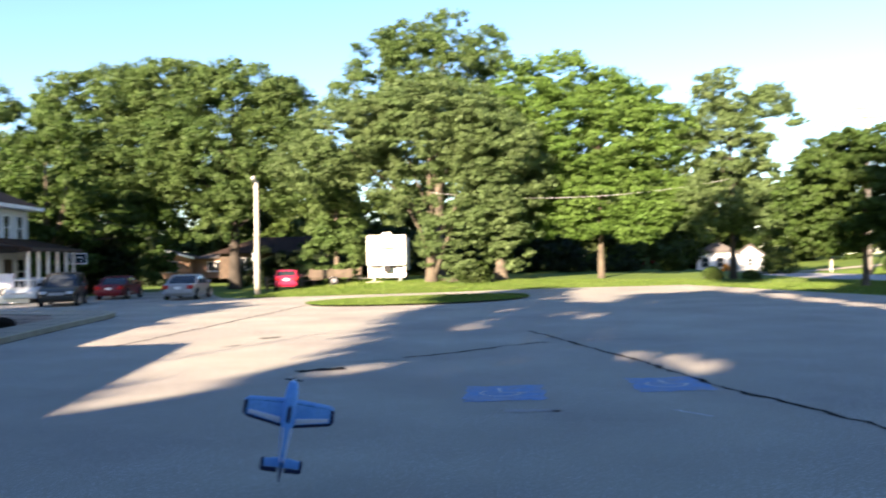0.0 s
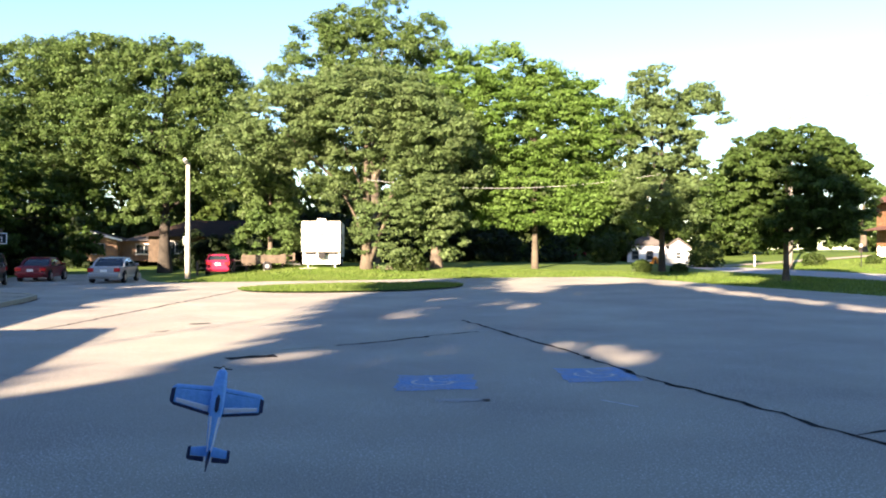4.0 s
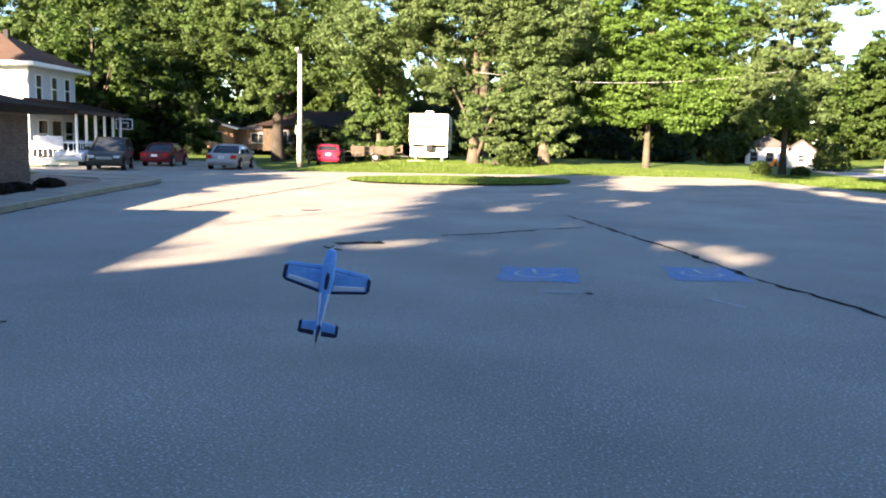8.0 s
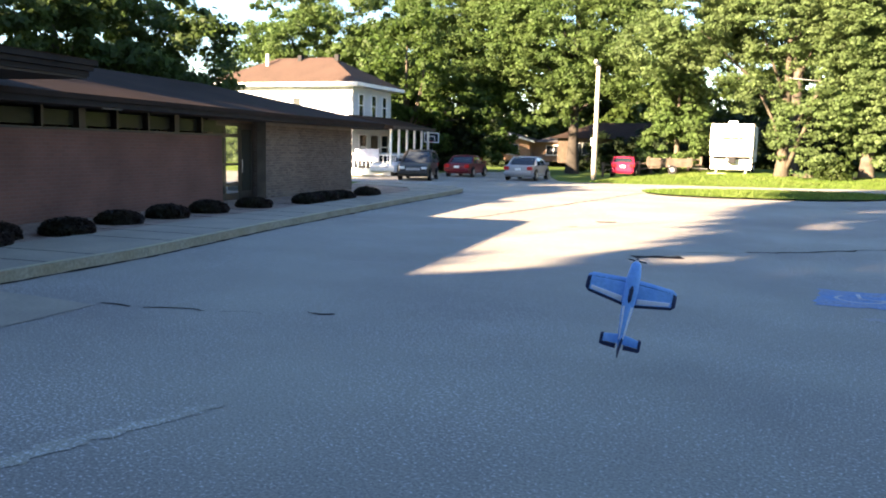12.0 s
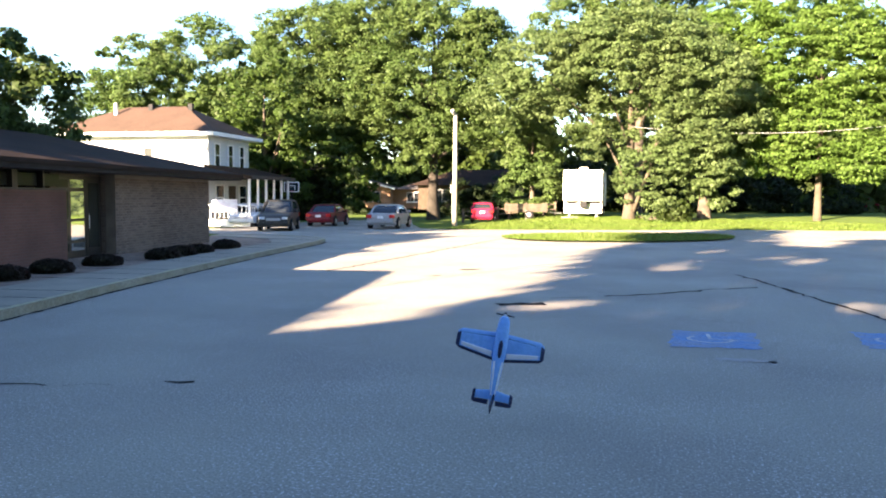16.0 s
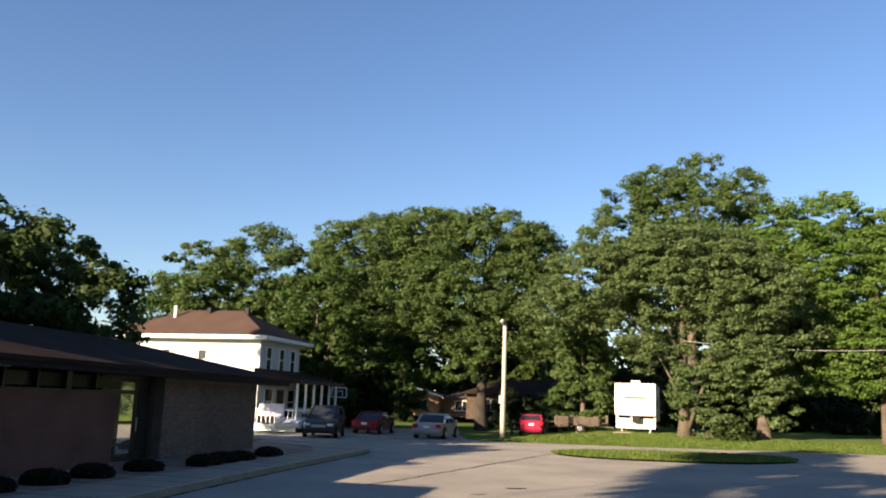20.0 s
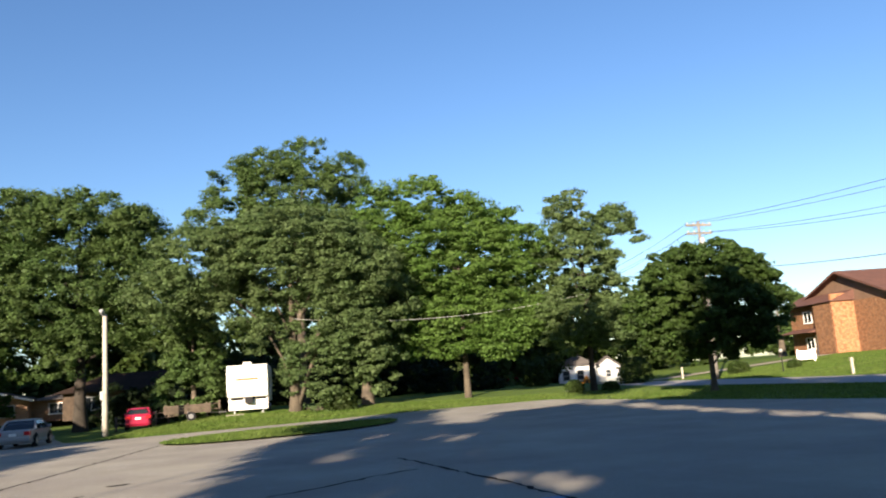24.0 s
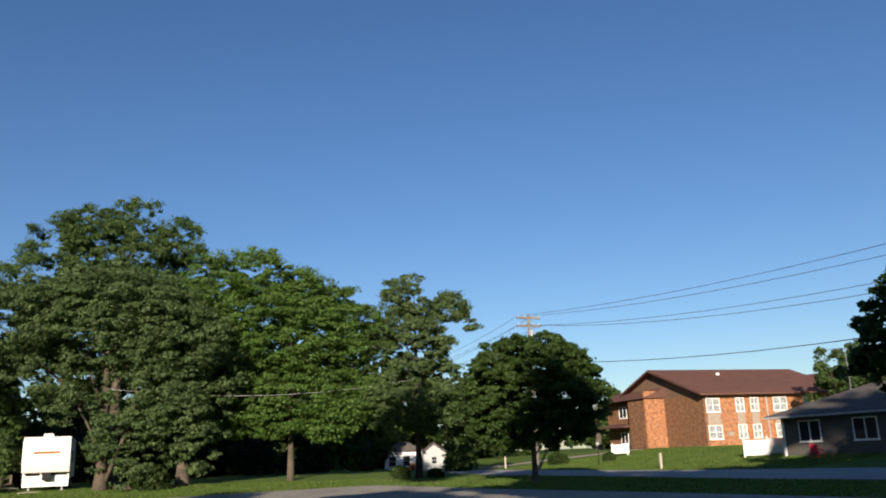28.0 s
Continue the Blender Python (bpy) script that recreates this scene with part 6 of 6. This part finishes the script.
def foil(bm, x0, x1, le0, te0, le1, te1, th0, th1, z=0.0):
    """A tapered flying surface between two spanwise stations, with a rounded nose and thin tail."""
    def sec(x, le, te, th):
        c = le - te
        return [bm.verts.new((x, le - c * u, z + th * w)) for u, w in ((0, 0), (0.08, 0.7), (0.3, 1), (0.7, 0.55), (1, 0.08), (1, -0.08), (0.7, -0.55), (0.3, -1), (0.08, -0.7))]
    a, b = sec(x0, le0, te0, th0), sec(x1, le1, te1, th1)
    n = len(a)
    for i in range(n):
        bm.faces.new((a[i], a[(i + 1) % n], b[(i + 1) % n], b[i]))
    bm.faces.new(a[::-1])
    bm.faces.new(b)
    return bm


bm = bmesh.new()
secs = [(0.02, 0.014, 0.02), (0.2, 0.028, 0.042), (0.45, 0.046, 0.064), (0.62, 0.056, 0.072), (0.8, 0.054, 0.06), (0.94, 0.042, 0.045), (0.97, 0.026, 0.026)]
rings = []
for u, w, h in secs:
    rings.append([bm.verts.new((w * math.copysign(abs(math.cos(a)) ** 0.6, math.cos(a)), FL * u, h * math.copysign(abs(math.sin(a)) ** 0.6, math.sin(a)))) for a in (2 * math.pi * k / 14 for k in range(14))])
for a, b in zip(rings, rings[1:]):
    for k in range(14):
        bm.faces.new((a[k], a[(k + 1) % 14], b[(k + 1) % 14], b[k]))
bm.faces.new(rings[0][::-1])
bm.faces.new(rings[-1])
part("fuselage", bm, FOAM, plane, smooth=True)
for s in (-1, 1):
    w_ = part("wing", foil(bmesh.new(), s * 0.03, s * (hs - 0.03), FL * 0.79, FL * 0.5, FL * 0.765, FL * 0.565, 0.02, 0.011), FOAM, plane)
    part("wing_tip", foil(bmesh.new(), s * (hs - 0.03), s * hs, FL * 0.765, FL * 0.565, FL * 0.73, FL * 0.59, 0.011, 0.004), FOAM, w_)
    part("aileron_edge", foil(bmesh.new(), s * 0.05, s * (hs - 0.025), FL * 0.505, FL * 0.475, FL * 0.572, FL * 0.542, 0.012, 0.009), NAVY, w_, "black trailing edge")
    part("tip_edge", foil(bmesh.new(), s * (hs - 0.025), s * (hs + 0.006), FL * 0.74, FL * 0.542, FL * 0.71, FL * 0.58, 0.013, 0.005), NAVY, w_, "black tip edge")
    part("wing_stripe", foil(bmesh.new(), s * 0.05, s * (hs - 0.04), FL * 0.735, FL * 0.722, FL * 0.72, FL * 0.708, 0.0212, 0.0122), NAVY, w_)
    part("wing_band", foil(bmesh.new(), s * 0.06, s * (hs - 0.04), FL * 0.575, FL * 0.51, FL * 0.62, FL * 0.575, 0.0145, 0.0095), FOAMWHITE, w_, "pale band along the trailing edge")
    st = part("tailplane", foil(bmesh.new(), s * 0.012, s * 0.14, FL * 0.17, FL * 0.065, FL * 0.14, FL * 0.06, 0.006, 0.005), FOAM, plane)
    part("elevator", foil(bmesh.new(), s * 0.03, s * 0.14, FL * 0.063, FL * 0.01, FL * 0.058, FL * 0.015, 0.007, 0.006), NAVY, st, "black elevator edge")
    part("elevator_tip", foil(bmesh.new(), s * 0.135, s * 0.158, FL * 0.16, FL * 0.012, FL * 0.14, FL * 0.03, 0.007, 0.004), NAVY, st, "black tip edge")
    part("side_stripe", tube(bmesh.new(), [(s * 0.03, FL * 0.44, 0.05), (s * 0.02, FL * 0.28, 0.04), (s * 0.012, FL * 0.1, 0.022)], [0.012, 0.01, 0.007], 6), FOAMWHITE, plane, "white stripe")
bm = foil(bmesh.new(), 0.0, 0.15, FL * 0.16, FL * 0.055, FL * 0.09, FL * 0.05, 0.006, 0.005)
bm.transform(Matrix.Rotation(radians(-90), 4, "Y"))
fin = part("fin", bm, FOAM, plane)
bm = foil(bmesh.new(), -0.03, 0.165, FL * 0.052, -0.06, FL * 0.048, -0.045, 0.012, 0.01)
bm.transform(Matrix.Rotation(radians(-90), 4, "Y"))
part("rudder", bm, NAVY, fin, "navy rudder")
part("canopy", tube(bmesh.new(), [(0, FL * 0.44, 0.045), (0, FL * 0.52, 0.062), (0, FL * 0.62, 0.064), (0, FL * 0.74, 0.04)], [0.006, 0.017, 0.019, 0.006], 10), NAVY, plane, "navy cockpit canopy")
motor = part("motor", tube(bmesh.new(), [(0, FL * 0.965, 0), (0, FL * 1.0, 0)], [0.016, 0.016], 10), METAL, plane)
part("propeller", abox(-0.075, 0.075, FL * 0.995, FL * 1.0, -0.009, 0.009, 0.002), BLACK, motor)
part("spinner", tube(bmesh.new(), [(0, FL * 1.0, 0), (0, FL * 1.015, 0), (0, FL * 1.03, 0)], [0.014, 0.011, 0.002], 10), BLACK, motor)
for s in (-1, 1):
    part("gear_leg", tube(bmesh.new(), [(s * 0.02, FL * 0.72, -0.05), (s * 0.09, FL * 0.74, -0.12)], [0.004, 0.004], 5), BLACK, plane)
    wl_ = part("wheel", wheel_disc(bmesh.new(), (s * 0.1, FL * 0.74, -0.125), 0.024, 0.014, 12, axis="x"), BLACK, plane)

# ---- bricks of the hall's end panel: the nearer courses one by one, the rest as one piece ----
BL, BH, GAP = 0.212, 0.07, 0.011


def brick_shape(y, z, length):
    """Corners and faces of one brick with its front edges eased."""
    e = 0.004
    back = [(0.0, y, z), (0.0, y + length, z), (0.0, y + length, z + BH), (0.0, y, z + BH)]
    rim = [(0.006, y, z), (0.006, y + length, z), (0.006, y + length, z + BH), (0.006, y, z + BH)]
    face = [(0.01, y + e, z + e), (0.01, y + length - e, z + e), (0.01, y + length - e, z + BH - e), (0.01, y + e, z + BH - e)]
    faces = [(8, 9, 10, 11)]
    for k in range(4):
        n_ = (k + 1) % 4
        faces += [(k, n_, 4 + n_, 4 + k), (4 + k, 4 + n_, 8 + n_, 8 + k)]
    return back + rim + face, faces


whole = bpy.data.meshes.new("brick")
whole.from_pydata(*[brick_shape(0, 0, BL)[0], [], brick_shape(0, 0, BL)[1]])
whole.materials.append(ONE_BRICK)
rest_v, rest_f = [], []
brng = random.Random(12)
for row in range(29):
    z = 0.02 + row * (BH + GAP)
    y = Y_OUT + 0.01 - (0.5 * (BL + GAP) if row % 2 else 0)
    while y < -0.02:
        y0, y1 = max(y, Y_OUT + 0.01), min(y + BL, -0.01)
        if y1 - y0 > 0.04:
            if y0 == y and y1 == y + BL and y < Y_OUT + 2.15 and row < 29:
                piece = new("brick", whole)
                piece.parent = panel
                piece.location = (brng.uniform(-0.002, 0.002), y0, z)
            else:
                v_, f_ = brick_shape(y0, z, y1 - y0)
                rest_f += [tuple(i + len(rest_v) for i in f) for f in f_]
                rest_v += v_
        y += BL + GAP
courses = raw("brickwork", rest_v, rest_f, ONE_BRICK, panel, "remaining brown brick courses")
tagged(courses, kind="stuff")
